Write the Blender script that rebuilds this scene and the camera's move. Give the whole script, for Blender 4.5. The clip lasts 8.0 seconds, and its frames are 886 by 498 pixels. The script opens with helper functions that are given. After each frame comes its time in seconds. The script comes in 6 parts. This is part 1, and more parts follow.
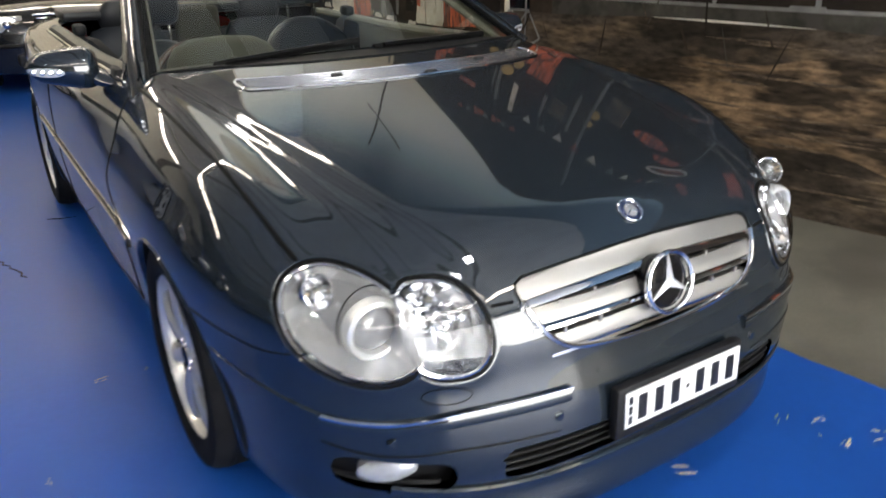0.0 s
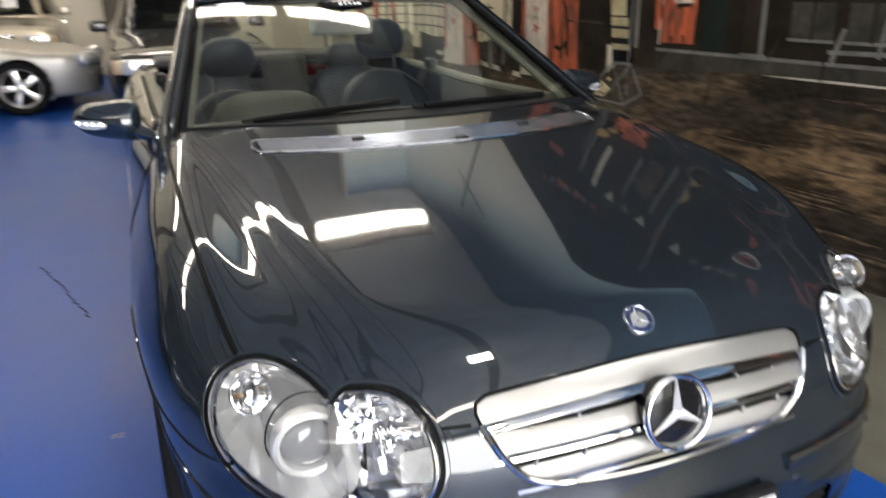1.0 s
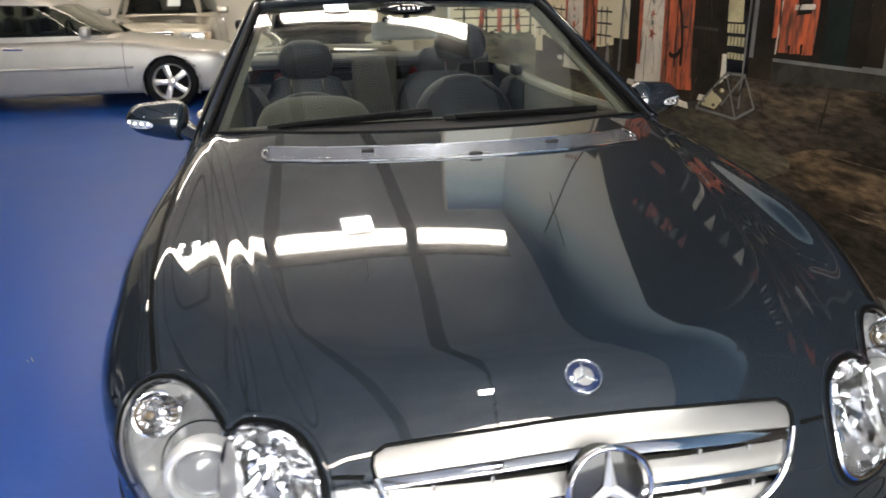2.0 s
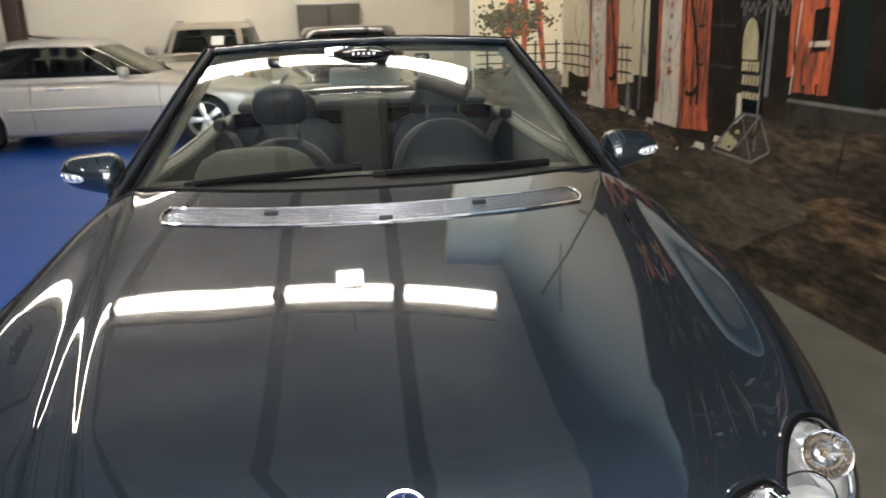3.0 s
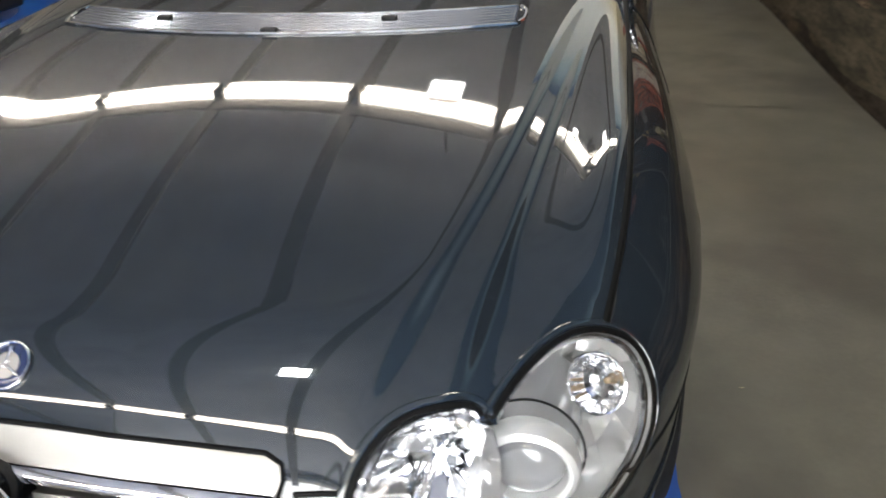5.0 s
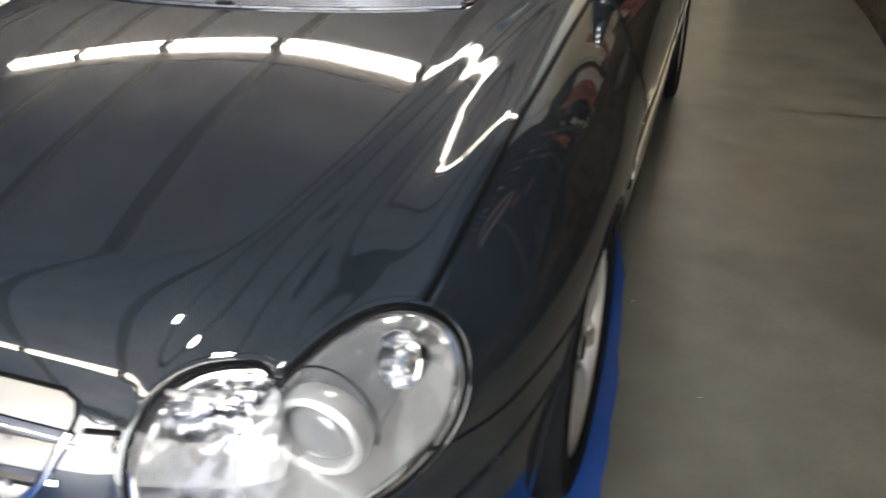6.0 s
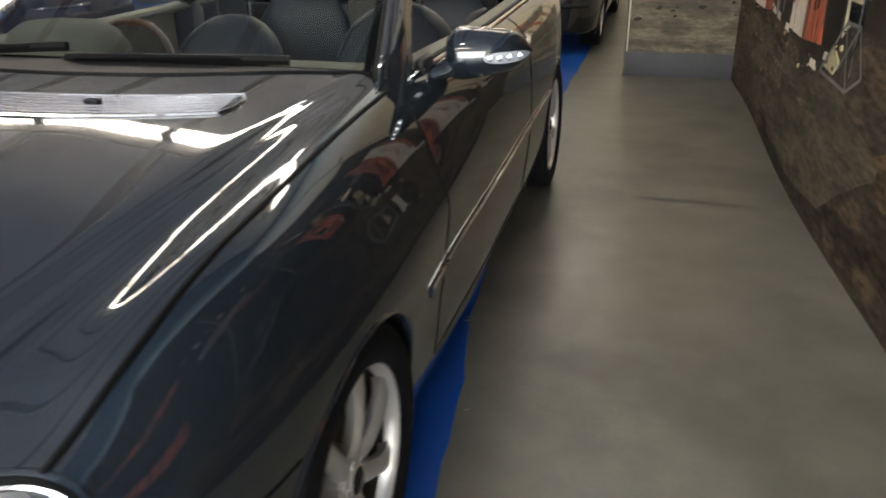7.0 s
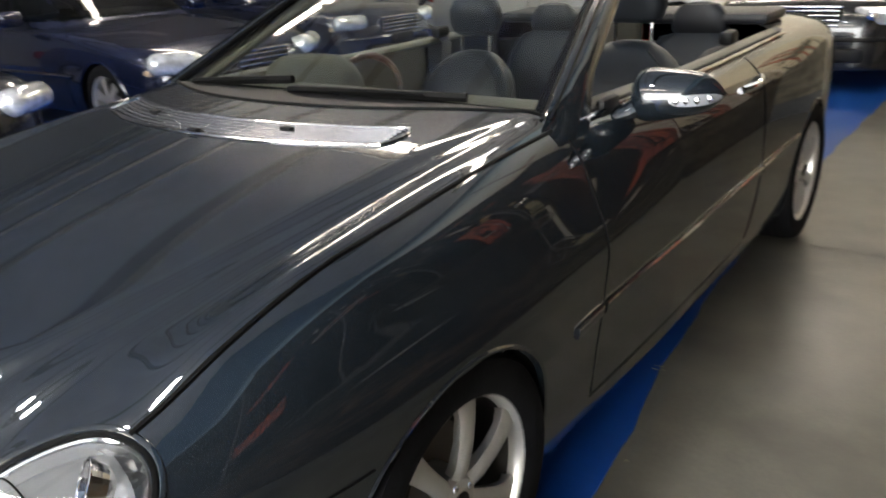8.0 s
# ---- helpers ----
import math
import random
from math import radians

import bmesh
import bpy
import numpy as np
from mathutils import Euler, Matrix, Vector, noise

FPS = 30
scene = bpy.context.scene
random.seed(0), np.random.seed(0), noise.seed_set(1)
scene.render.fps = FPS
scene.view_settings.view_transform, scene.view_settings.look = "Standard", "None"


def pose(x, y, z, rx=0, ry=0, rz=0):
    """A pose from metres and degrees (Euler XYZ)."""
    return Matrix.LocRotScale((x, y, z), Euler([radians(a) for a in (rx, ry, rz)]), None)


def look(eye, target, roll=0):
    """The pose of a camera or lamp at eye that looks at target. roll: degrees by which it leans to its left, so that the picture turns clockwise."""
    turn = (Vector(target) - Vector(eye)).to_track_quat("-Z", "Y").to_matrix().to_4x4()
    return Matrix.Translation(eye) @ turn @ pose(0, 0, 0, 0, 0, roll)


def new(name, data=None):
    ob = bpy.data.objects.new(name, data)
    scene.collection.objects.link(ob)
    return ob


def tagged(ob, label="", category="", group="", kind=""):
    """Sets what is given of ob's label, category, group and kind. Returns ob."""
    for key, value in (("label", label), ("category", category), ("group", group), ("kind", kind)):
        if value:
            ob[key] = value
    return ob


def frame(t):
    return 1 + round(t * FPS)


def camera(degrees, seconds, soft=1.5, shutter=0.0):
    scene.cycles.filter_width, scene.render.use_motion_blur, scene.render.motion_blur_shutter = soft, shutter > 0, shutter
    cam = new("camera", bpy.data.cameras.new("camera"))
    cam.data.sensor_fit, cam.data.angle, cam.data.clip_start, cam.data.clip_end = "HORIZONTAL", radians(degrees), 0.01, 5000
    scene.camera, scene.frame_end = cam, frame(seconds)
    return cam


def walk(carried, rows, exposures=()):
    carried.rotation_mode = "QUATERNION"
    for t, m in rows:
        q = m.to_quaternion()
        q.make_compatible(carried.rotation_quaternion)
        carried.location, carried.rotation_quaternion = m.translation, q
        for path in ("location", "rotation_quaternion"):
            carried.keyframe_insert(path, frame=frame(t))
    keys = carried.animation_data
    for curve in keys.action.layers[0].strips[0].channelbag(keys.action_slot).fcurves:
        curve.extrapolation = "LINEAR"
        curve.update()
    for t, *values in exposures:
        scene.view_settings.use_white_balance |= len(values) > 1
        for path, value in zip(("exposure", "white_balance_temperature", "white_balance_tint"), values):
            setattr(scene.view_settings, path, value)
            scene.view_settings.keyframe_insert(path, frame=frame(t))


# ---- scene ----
cam = camera(59.8, 8.0, 1.6, 0.6)
PATH = [
    (0, (-1.218, -1.905, 1.349), (-0.23, -0.338, 0.594), -1.2),
    (0.5, (-1.021, -1.878, 1.342), (-0.058, -0.267, 0.652), 1.2),
    (1, (-0.824, -1.842, 1.371), (-0.12, -0.086, 0.721), -1.2),
    (1.2, (-0.741, -1.841, 1.355), (-0.134, -0.036, 0.744), -0.7),
    (2.3, (-0.3, -1.8, 1.385), (-0.029, 0.073, 0.739), -0.0),
    (2.5, (-0.214, -1.743, 1.389), (0.051, 0.139, 0.767), 2.0),
    (2.7, (-0.144, -1.707, 1.41), (0.137, 0.182, 0.815), 2.6),
    (3, (-0.029, -1.656, 1.403), (0.167, 0.253, 0.84), -1.8),
    (3.5, (0.178, -1.611, 1.4), (0.152, 0.295, 0.797), -1.8),
    (4, (0.378, -1.599, 1.381), (0.277, 0.271, 0.679), -2.4),
    (4.5, (0.495, -1.513, 1.34), (0.343, 0.29, 0.489), -3.6),
    (4.7, (0.566, -1.454, 1.333), (0.343, 0.306, 0.409), -2.9),
    (5.8, (0.946, -1.335, 1.296), (0.35, 0.301, 0.313), -3.3),
    (6, (1.023, -1.325, 1.302), (0.421, 0.311, 0.321), -1.9),
    (6.5, (1.157, -1.247, 1.276), (0.597, 0.445, 0.367), -2.3),
    (7, (1.314, -1.078, 1.31), (0.825, 0.686, 0.504), -0.8),
    (7.5, (1.485, -1.051, 1.305), (0.615, 0.585, 0.551), -1.7),
    (8, (1.59, -0.978, 1.331), (0.445, 0.497, 0.613), -3.1),
]
walk(cam, [(t, look(eye, target, roll)) for t, eye, target, roll in PATH], [(0, -0.57), (1.2, -0.66), (2.5, -0.55), (4.7, -0.46), (6.0, -0.58), (8, -0.33)])

# ---- world, light, exposure ----
world = bpy.data.worlds.new("world")
world.use_nodes = True
world.node_tree.nodes["Background"].inputs[0].default_value = (0.62, 0.60, 0.58, 1)
world.node_tree.nodes["Background"].inputs[1].default_value = 0.012
scene.world = world
TUBE_GLOW = 35.0      # brightness of the ceiling light strips
BAY_GLOW = 300.0     # brightness of the square bay lamps
CEIL = 4.5            # underside of the strip lights
HIGH = 5.45           # top of the walls
BEAMS = (-13.0, -11.4, -9.8, -8.1, -6.35, -4.6, -2.8, -1.1, 0.27)
ROWS = (-4.4, 4.0, 10.4)
DAY_GLOW = 18.0       # daylight outside the open roller door behind the camera


# ---- materials ----
def mat(name, color, rough=0.5, metal=0.0, coat=0.0, vary=0.15, scale=6.0, fine=90.0, bump=0.0, second=None, amount=0.5,
        spec=0.5, trans=0.0, ior=1.45, glow=0.0, rvary=0.0, per_piece=0.0, coat_rough=0.03, stretch=None, coat_ior=1.5, streak=None):
    """A surface with colour and gloss varied at two scales, optional stains of a second colour and fine relief."""
    m = bpy.data.materials.new(name)
    m.use_nodes = True
    nt = m.node_tree
    b = nt.nodes["Principled BSDF"]
    col = (*color, 1)
    b.inputs["Base Color"].default_value = col
    b.inputs["Roughness"].default_value = rough
    b.inputs["Metallic"].default_value = metal
    b.inputs["Coat Weight"].default_value = coat
    b.inputs["Coat Roughness"].default_value = coat_rough
    b.inputs["Coat IOR"].default_value = coat_ior
    b.inputs["Specular IOR Level"].default_value = spec
    b.inputs["Transmission Weight"].default_value = trans
    b.inputs["IOR"].default_value = ior
    if glow:
        b.inputs["Emission Color"].default_value = col
        b.inputs["Emission Strength"].default_value = glow
    if vary or bump or second or rvary or per_piece:
        tc = nt.nodes.new("ShaderNodeTexCoord")

        where = tc.outputs["Object"]
        if stretch:
            mp = nt.nodes.new("ShaderNodeMapping")
            mp.inputs["Scale"].default_value = stretch
            nt.links.new(where, mp.inputs["Vector"])
            where = mp.outputs[0]

        def grain(s, detail=5.0):
            n = nt.nodes.new("ShaderNodeTexNoise")
            n.inputs["Scale"].default_value = s
            n.inputs["Detail"].default_value = detail
            nt.links.new(where, n.inputs["Vector"])
            return n.outputs["Fac"]

        def mix(kind, fac, a, c):
            n = nt.nodes.new("ShaderNodeMix")
            n.data_type, n.blend_type = "RGBA", kind
            for sock, v in ((0, fac), (6, a), (7, c)):
                if isinstance(v, (tuple, float)):
                    n.inputs[sock].default_value = v
                else:
                    nt.links.new(v, n.inputs[sock])
            return n.outputs[2]

        def ramp(src, lo, hi, a=0.0, c=1.0):
            n = nt.nodes.new("ShaderNodeMapRange")
            n.inputs["From Min"].default_value, n.inputs["From Max"].default_value = lo, hi
            n.inputs["To Min"].default_value, n.inputs["To Max"].default_value = a, c
            nt.links.new(src, n.inputs["Value"])
            return n.outputs[0]

        big, small = grain(scale), grain(fine, 3.0)
        dark = tuple(c * (1 - vary) for c in color) + (1,)
        lite = tuple(min(1, c * (1 + vary)) for c in color) + (1,)
        out = mix("MIX", ramp(big, .35, .65), dark, lite)
        out = mix("MIX", ramp(small, .3, .7, 0.0, 0.5), out, dark)
        if second:
            out = mix("MIX", ramp(grain(scale * 1.7, 8.0), .62 - .25 * amount, .70 - .2 * amount), out, (*second, 1))
        if streak:
            out = mix("MULTIPLY", 1.0, out, ramp(grain(scale * streak[0], 9.0), .34, .66, streak[1], streak[2]))
        if per_piece:
            oi = nt.nodes.new("ShaderNodeObjectInfo")
            out = mix("MULTIPLY", per_piece, out, ramp(oi.outputs["Random"], 0, 1, .55, 1.3))
        nt.links.new(out, b.inputs["Base Color"])
        if rvary:
            nt.links.new(ramp(big, .3, .7, rough - rvary, rough + rvary), b.inputs["Roughness"])
        if bump:
            bn = nt.nodes.new("ShaderNodeBump")
            bn.inputs["Strength"].default_value = bump
            bn.inputs["Distance"].default_value = 0.004
            nt.links.new(small, bn.inputs["Height"])
            nt.links.new(bn.outputs[0], b.inputs["Normal"])
    return m


def glass(name, tint=(0.93, 0.97, 0.95), rough=0.0):
    """Thin pane: clear with the reflections of glass."""
    m = bpy.data.materials.new(name)
    m.use_nodes = True
    nt = m.node_tree
    nt.nodes.remove(nt.nodes["Principled BSDF"])
    t, g, mx, fr = (nt.nodes.new("ShaderNode" + k) for k in ("BsdfTransparent", "BsdfGlossy", "MixShader", "Fresnel"))
    t.inputs[0].default_value = (*tint, 1)
    g.inputs["Roughness"].default_value = rough
    fr.inputs["IOR"].default_value = 1.5
    nt.links.new(fr.outputs[0], mx.inputs[0])
    nt.links.new(t.outputs[0], mx.inputs[1])
    nt.links.new(g.outputs[0], mx.inputs[2])
    nt.links.new(mx.outputs[0], nt.nodes["Material Output"].inputs[0])
    return m


PAINT = mat("blue_grey_metallic_paint", (0.0100, 0.0142, 0.0194), 0.30, 0.0, 1.0, spec=0.06, vary=0.06, scale=1.5, fine=900, coat_rough=0.03, coat_ior=1.76)
PAINT_SILVER = mat("silver_paint", (0.40, 0.385, 0.355), 0.42, 0.6, 0.35, vary=0.05, fine=600, coat_rough=0.06)
PAINT_NAVY = mat("navy_paint", (0.008, 0.012, 0.035), 0.25, 0.3, 1.0, vary=0.1, fine=600, coat_rough=0.02)
PAINT_BLACK = mat("black_paint", (0.010, 0.011, 0.014), 0.25, 0.2, 1.0, vary=0.1, fine=600, coat_rough=0.02)
PAINT_BEIGE = mat("champagne_paint", (0.42, 0.38, 0.31), 0.3, 0.5, 1.0, vary=0.05, fine=600, coat_rough=0.03)
CHROME = mat("chrome", (0.86, 0.86, 0.87), 0.06, 1.0, vary=0.03)
SATIN = mat("satin_silver_blade", (0.38, 0.37, 0.35), 0.42, 0.8, vary=0.05, fine=300)
ALLOY = mat("alloy_wheel_silver", (0.72, 0.70, 0.66), 0.30, 0.7, 0.4, vary=0.06, fine=120)
BLACK = mat("black_plastic", (0.010, 0.010, 0.011), 0.5, vary=0.2, bump=0.1, spec=0.22)
GLOSSBLACK = mat("gloss_black", (0.006, 0.006, 0.007), 0.08, vary=0.1)
RUBBER = mat("tyre_rubber", (0.008, 0.008, 0.009), 0.8, spec=0.15, vary=0.25, scale=14, bump=0.25)
SEAL = mat("rubber_seal", (0.004, 0.004, 0.004), 0.55, vary=0.1, spec=0.10)
LEATHER = mat("slate_blue_leather", (0.010, 0.0130, 0.0170), 0.42, vary=0.15, scale=8, fine=260, bump=0.25)
LEATHER_D = mat("charcoal_leather", (0.008, 0.009, 0.012), 0.45, vary=0.15, scale=8, fine=260, bump=0.25)
DASH = mat("olive_grey_dash_skin", (0.066, 0.063, 0.045), 0.6, vary=0.1, scale=10, fine=300, bump=0.3)
TRIM = mat("beige_grey_trim", (0.150, 0.146, 0.112), 0.55, vary=0.1, scale=10, fine=300, bump=0.2)
WOOD = mat("brown_burr_wood", (0.055, 0.024, 0.011), 0.3, coat=0.4, vary=0.5, scale=25, fine=160)
MESHY = mat("reflector_chrome", (0.74, 0.74, 0.75), 0.12, 1.0, vary=0.02)
LAMPGREY = mat("lamp_bezel_silver", (0.90, 0.90, 0.90), 0.24, 0.55, vary=0.05)
LENS = glass("clear_lamp_lens", (0.97, 0.98, 0.99))
SCREEN = glass("windscreen_glass", (0.86, 0.93, 0.89))
AMBER = mat("amber_bulb", (0.46, 0.34, 0.22), 0.15, vary=0.05)
RED = mat("red_lamp_plastic", (0.42, 0.02, 0.02), 0.12, coat=0.6, vary=0.1)
TINTED = mat("dark_window_glass", (0.035, 0.038, 0.033), 0.03, spec=0.8, vary=0.1)
WHITE = mat("white_print", (0.74, 0.74, 0.72), 0.5, vary=0.05)
PLATEBLACK = mat("plate_black", (0.012, 0.012, 0.014), 0.35, vary=0.1)
BARREL = mat("dark_brown_grey_barrel", (0.030, 0.027, 0.024), 0.55, 0.3, vary=0.3)
BRONZE = mat("brake_disc_steel", (0.12, 0.10, 0.085), 0.45, 0.8, vary=0.2)
CEILMAT = mat("pale_roof_sheeting", (0.58, 0.59, 0.60), 0.7, vary=0.15, scale=1.2)
PALESTEEL = mat("grey_primed_beam", (0.24, 0.225, 0.20), 0.6, vary=0.15)
STEEL = mat("dark_steel_beam", (0.115, 0.098, 0.085), 0.6, vary=0.2)
WALLMAT = mat("cream_painted_wall", (0.64, 0.59, 0.48), 0.7, vary=0.06, scale=0.8, fine=40, bump=0.1)
# unseen west wall, coloured dark so that the bonnet reflects a dim hall
DARKWALL = mat("dim_hall_grey", (0.085, 0.085, 0.088), 0.6, vary=0.15, scale=0.8, fine=40)
BROWN = mat("brown_painted_steel", (0.05, 0.024, 0.016), 0.5, vary=0.2)
CABINET = mat("taupe_cabinet_paint", (0.068, 0.056, 0.038), 0.5, vary=0.08, scale=2.0)
CONCRETE = mat("worn_grey_concrete", (0.118, 0.111, 0.088), 0.35, vary=0.17, scale=0.9, fine=60, bump=0.10,
               second=(0.086, 0.079, 0.064), amount=0.42, rvary=0.08, streak=(5.0, .84, 1.14))
EPOXY = mat("blue_floor_paint", (0.010, 0.066, 0.30), 0.36, coat=0.06, coat_rough=0.2, vary=0.10, scale=1.3, fine=30, bump=0.0, rvary=0.03, spec=0.25)
CHIP = mat("scuffed_floor_mark", (0.42, 0.38, 0.24), 0.7, vary=0.3)
TUBE = mat("tube_light", (1.0, 0.905, 0.78), 0.5, vary=0, glow=TUBE_GLOW)
DAY = mat("daylight", (0.96, 0.97, 0.97), 1.0, vary=0, glow=DAY_GLOW)
BAY = mat("bay_lamp", (0.97, 1.0, 0.98), 0.5, vary=0, glow=BAY_GLOW)
BAY_DIM = mat("bay_lamp_dim", (1.0, 0.98, 0.95), 0.5, vary=0, glow=BAY_GLOW * .13)


# ---- geometry helpers ----
def empty(name, m=None):
    ob = new(name)
    if m is not None:
        ob.matrix_basis = m
    return ob


def part(name, geo, material, parent=None, label="", normals=None, sharp=35, smooth=True):
    """One mesh object of (vertices, faces) under a thing or a part."""
    v, f = geo
    me = bpy.data.meshes.new(name)
    me.from_pydata([tuple(map(float, p)) for p in v], [], [tuple(int(i) for i in q) for q in f])
    me.materials.append(material)
    me.update()
    if smooth:
        me.shade_smooth()
        if normals is not None:
            me.normals_split_custom_set_from_vertices([tuple(map(float, n)) for n in normals])
        else:
            me.set_sharp_from_angle(angle=radians(sharp))
    ob = new(name, me)
    ob.parent = parent
    if label:
        tagged(ob, label)
    return ob


def put(geo, m):
    """The geometry moved by a matrix."""
    a = np.array(m)
    v = np.asarray(geo[0], float)
    return v @ a[:3, :3].T + a[:3, 3], geo[1]


def mirrored(geo):
    return np.asarray(geo[0], float) * (-1, 1, 1), [tuple(reversed(q)) for q in geo[1]]


def join(*geos):
    v, f, n = [], [], 0
    for a, b in geos:
        a = np.asarray(a, float)
        v.append(a)
        f += [tuple(i + n for i in q) for q in b]
        n += len(a)
    return np.vstack(v), f


def sheet(p, close_u=False, close_v=False):
    """Quads over a grid of points [u][v]."""
    p = np.asarray(p, float)
    nu, nv = p.shape[:2]
    f = []
    for i in range(nu if close_u else nu - 1):
        for j in range(nv if close_v else nv - 1):
            f.append((i * nv + j, ((i + 1) % nu) * nv + j, ((i + 1) % nu) * nv + (j + 1) % nv, i * nv + (j + 1) % nv))
    return p.reshape(-1, 3), f


def box(sx, sy, sz, at=(0, 0, 0), bevel=0.01, seg=2, taper=1.0):
    """A block with rounded edges; taper narrows its top."""
    bm = bmesh.new()
    bmesh.ops.create_cube(bm, size=1)
    for v in bm.verts:
        k = taper if v.co.z > 0 else 1
        v.co = Vector((v.co.x * sx * k, v.co.y * sy * k, v.co.z * sz))
    if bevel > 0:
        bmesh.ops.bevel(bm, geom=bm.edges[:], offset=min(bevel, .49 * min(sx, sy, sz) * min(1, taper)), segments=seg, profile=0.5, affect="EDGES")
    bm.verts.ensure_lookup_table()
    out = [v.co + Vector(at) for v in bm.verts], [[v.index for v in q.verts] for q in bm.faces]
    bm.free()
    return np.array([tuple(c) for c in out[0]]), out[1]


def sweep(path, r, n=8, flat=1.0, closed=False, up=(0, 0, 1), caps=True):
    """A tube along a path; r may vary; flat squeezes it along its own up."""
    p = np.asarray(path, float)
    r = np.broadcast_to(np.asarray(r, float), len(p))
    d = np.roll(p, -1, 0) - np.roll(p, 1, 0) if closed else np.gradient(p, axis=0)
    d /= np.linalg.norm(d, axis=1)[:, None] + 1e-12
    up = np.broadcast_to(np.asarray(up, float), p.shape)
    s = np.cross(d, up)
    bad = np.linalg.norm(s, axis=1) < 1e-3
    s[bad] = np.cross(d[bad], (1.0, 0.01, 0))
    s /= np.linalg.norm(s, axis=1)[:, None]
    u = np.cross(s, d)
    a = np.arange(n) * 2 * np.pi / n
    ring = p[:, None] + r[:, None, None] * (np.cos(a)[None, :, None] * s[:, None] + flat * np.sin(a)[None, :, None] * u[:, None])
    v, f = sheet(ring, closed, True)
    if caps and not closed:
        f = f + [tuple(range(n)), tuple(reversed(range(len(v) - n, len(v))))]
    return v, f


def lathe(profile, n=32, m=None, closed=False):
    """A turned shape about z from (radius, height) pairs."""
    a = np.arange(n) * 2 * np.pi / n
    g = sheet([[(r * np.cos(t), r * np.sin(t), h) for t in a] for r, h in profile], closed, True)
    return put(g, m) if m is not None else g


def knots(v, pts):
    """A smooth curve through (place, value) pairs."""
    k = np.array(pts, float)
    xs, ys = k[:, 0], k[:, 1]
    d = np.gradient(ys, xs)
    v = np.clip(v, xs[0], xs[-1])
    i = np.clip(np.searchsorted(xs, v) - 1, 0, len(xs) - 2)
    h = xs[i + 1] - xs[i]
    t = (v - xs[i]) / h
    return ys[i] * (1 + 2 * t) * (1 - t)**2 + d[i] * h * t * (1 - t)**2 + ys[i + 1] * t * t * (3 - 2 * t) + d[i + 1] * h * t * t * (t - 1)


def spline(v, pts):
    """A natural cubic spline through (place, value) pairs, with even curvature."""
    k = np.array(pts, float)
    xs, ys = k[:, 0], k[:, 1]
    n, h = len(xs), np.diff(xs)
    a, r = np.eye(n), np.zeros(n)
    for i in range(1, n - 1):
        a[i, i - 1:i + 2] = h[i - 1], 2 * (h[i - 1] + h[i]), h[i]
        r[i] = 6 * ((ys[i + 1] - ys[i]) / h[i] - (ys[i] - ys[i - 1]) / h[i - 1])
    m = np.linalg.solve(a, r)
    v = np.clip(v, xs[0], xs[-1])
    i = np.clip(np.searchsorted(xs, v) - 1, 0, n - 2)
    d, e, w = v - xs[i], xs[i + 1] - v, h[i]
    return (m[i] * e**3 + m[i + 1] * d**3) / (6 * w) + (ys[i] / w - m[i] * w / 6) * e + (ys[i + 1] / w - m[i + 1] * w / 6) * d


def smax(a, b, k):
    h = np.maximum(k - np.abs(a - b), 0) / k
    return np.maximum(a, b) + h * h * k * 0.25


def slope(fn, p, e=0.0015):
    """Gradient of a body function at points."""
    return np.stack([fn(p + e * np.array(v)) - fn(p - e * np.array(v)) for v in ((1, 0, 0), (0, 1, 0), (0, 0, 1))], -1) / (2 * e)


def settle(fn, p, times=4):
    """Points drawn onto the surface fn = 0."""
    for _ in range(times):
        g = slope(fn, p)
        p = p - (fn(p) / (np.sum(g * g, -1) + 1e-9))[..., None] * g
    return p


def onto(fn, o, d, far=2.5):
    """Where rays from inside leave the body."""
    lo, hi = np.zeros(d.shape[:-1]), np.full(d.shape[:-1], far)
    for _ in range(26):
        mid = (lo + hi) / 2
        out = fn(o + mid[..., None] * d) > 0
        hi, lo = np.where(out, mid, hi), np.where(out, lo, mid)
    return o + hi[..., None] * d


def skin(fn, ya, yb, za, ys, caps, angles):
    """A closed shell of fn = 0: sections from ya to yb round the axis at height za, and rounded ends."""
    th = np.radians(angles)
    rad = np.stack([np.sin(th), 0 * th, np.cos(th)], -1)
    rows = []
    for q in np.radians(np.linspace(89.5, 0, caps)[:-1]):
        rows.append(((0, ya, za), np.cos(q) * rad + np.sin(q) * np.array((0, -1, 0))))
    for y in ys:
        rows.append(((0, y, za), rad))
    for q in np.radians(np.linspace(0, 89.5, max(12, caps // 2))[1:]):
        rows.append(((0, yb, za), np.cos(q) * rad + np.sin(q) * np.array((0, 1, 0))))
    o = np.array([r[0] for r in rows], float)[:, None]
    return onto(fn, o, np.array([r[1] for r in rows]))


def cut_to(p, fn, g, reach):
    """Draws grid points that lie near the line g = 0 exactly onto it, along the surface."""
    val = g(p)
    near = np.abs(val) < reach
    q = p[near]
    for _ in range(3):
        n = slope(fn, q)
        n /= np.linalg.norm(n, axis=-1)[:, None]
        d = slope(g, q)
        d -= np.sum(d * n, -1)[:, None] * n
        q = q - (g(q) / (np.sum(d * d, -1) + 1e-6))[:, None] * d
        q = settle(fn, q, 2)
    moved = np.linalg.norm(q - p[near], axis=-1) < 3 * reach
    out = p[near]
    out[moved] = q[moved]
    p[near] = out
    return p


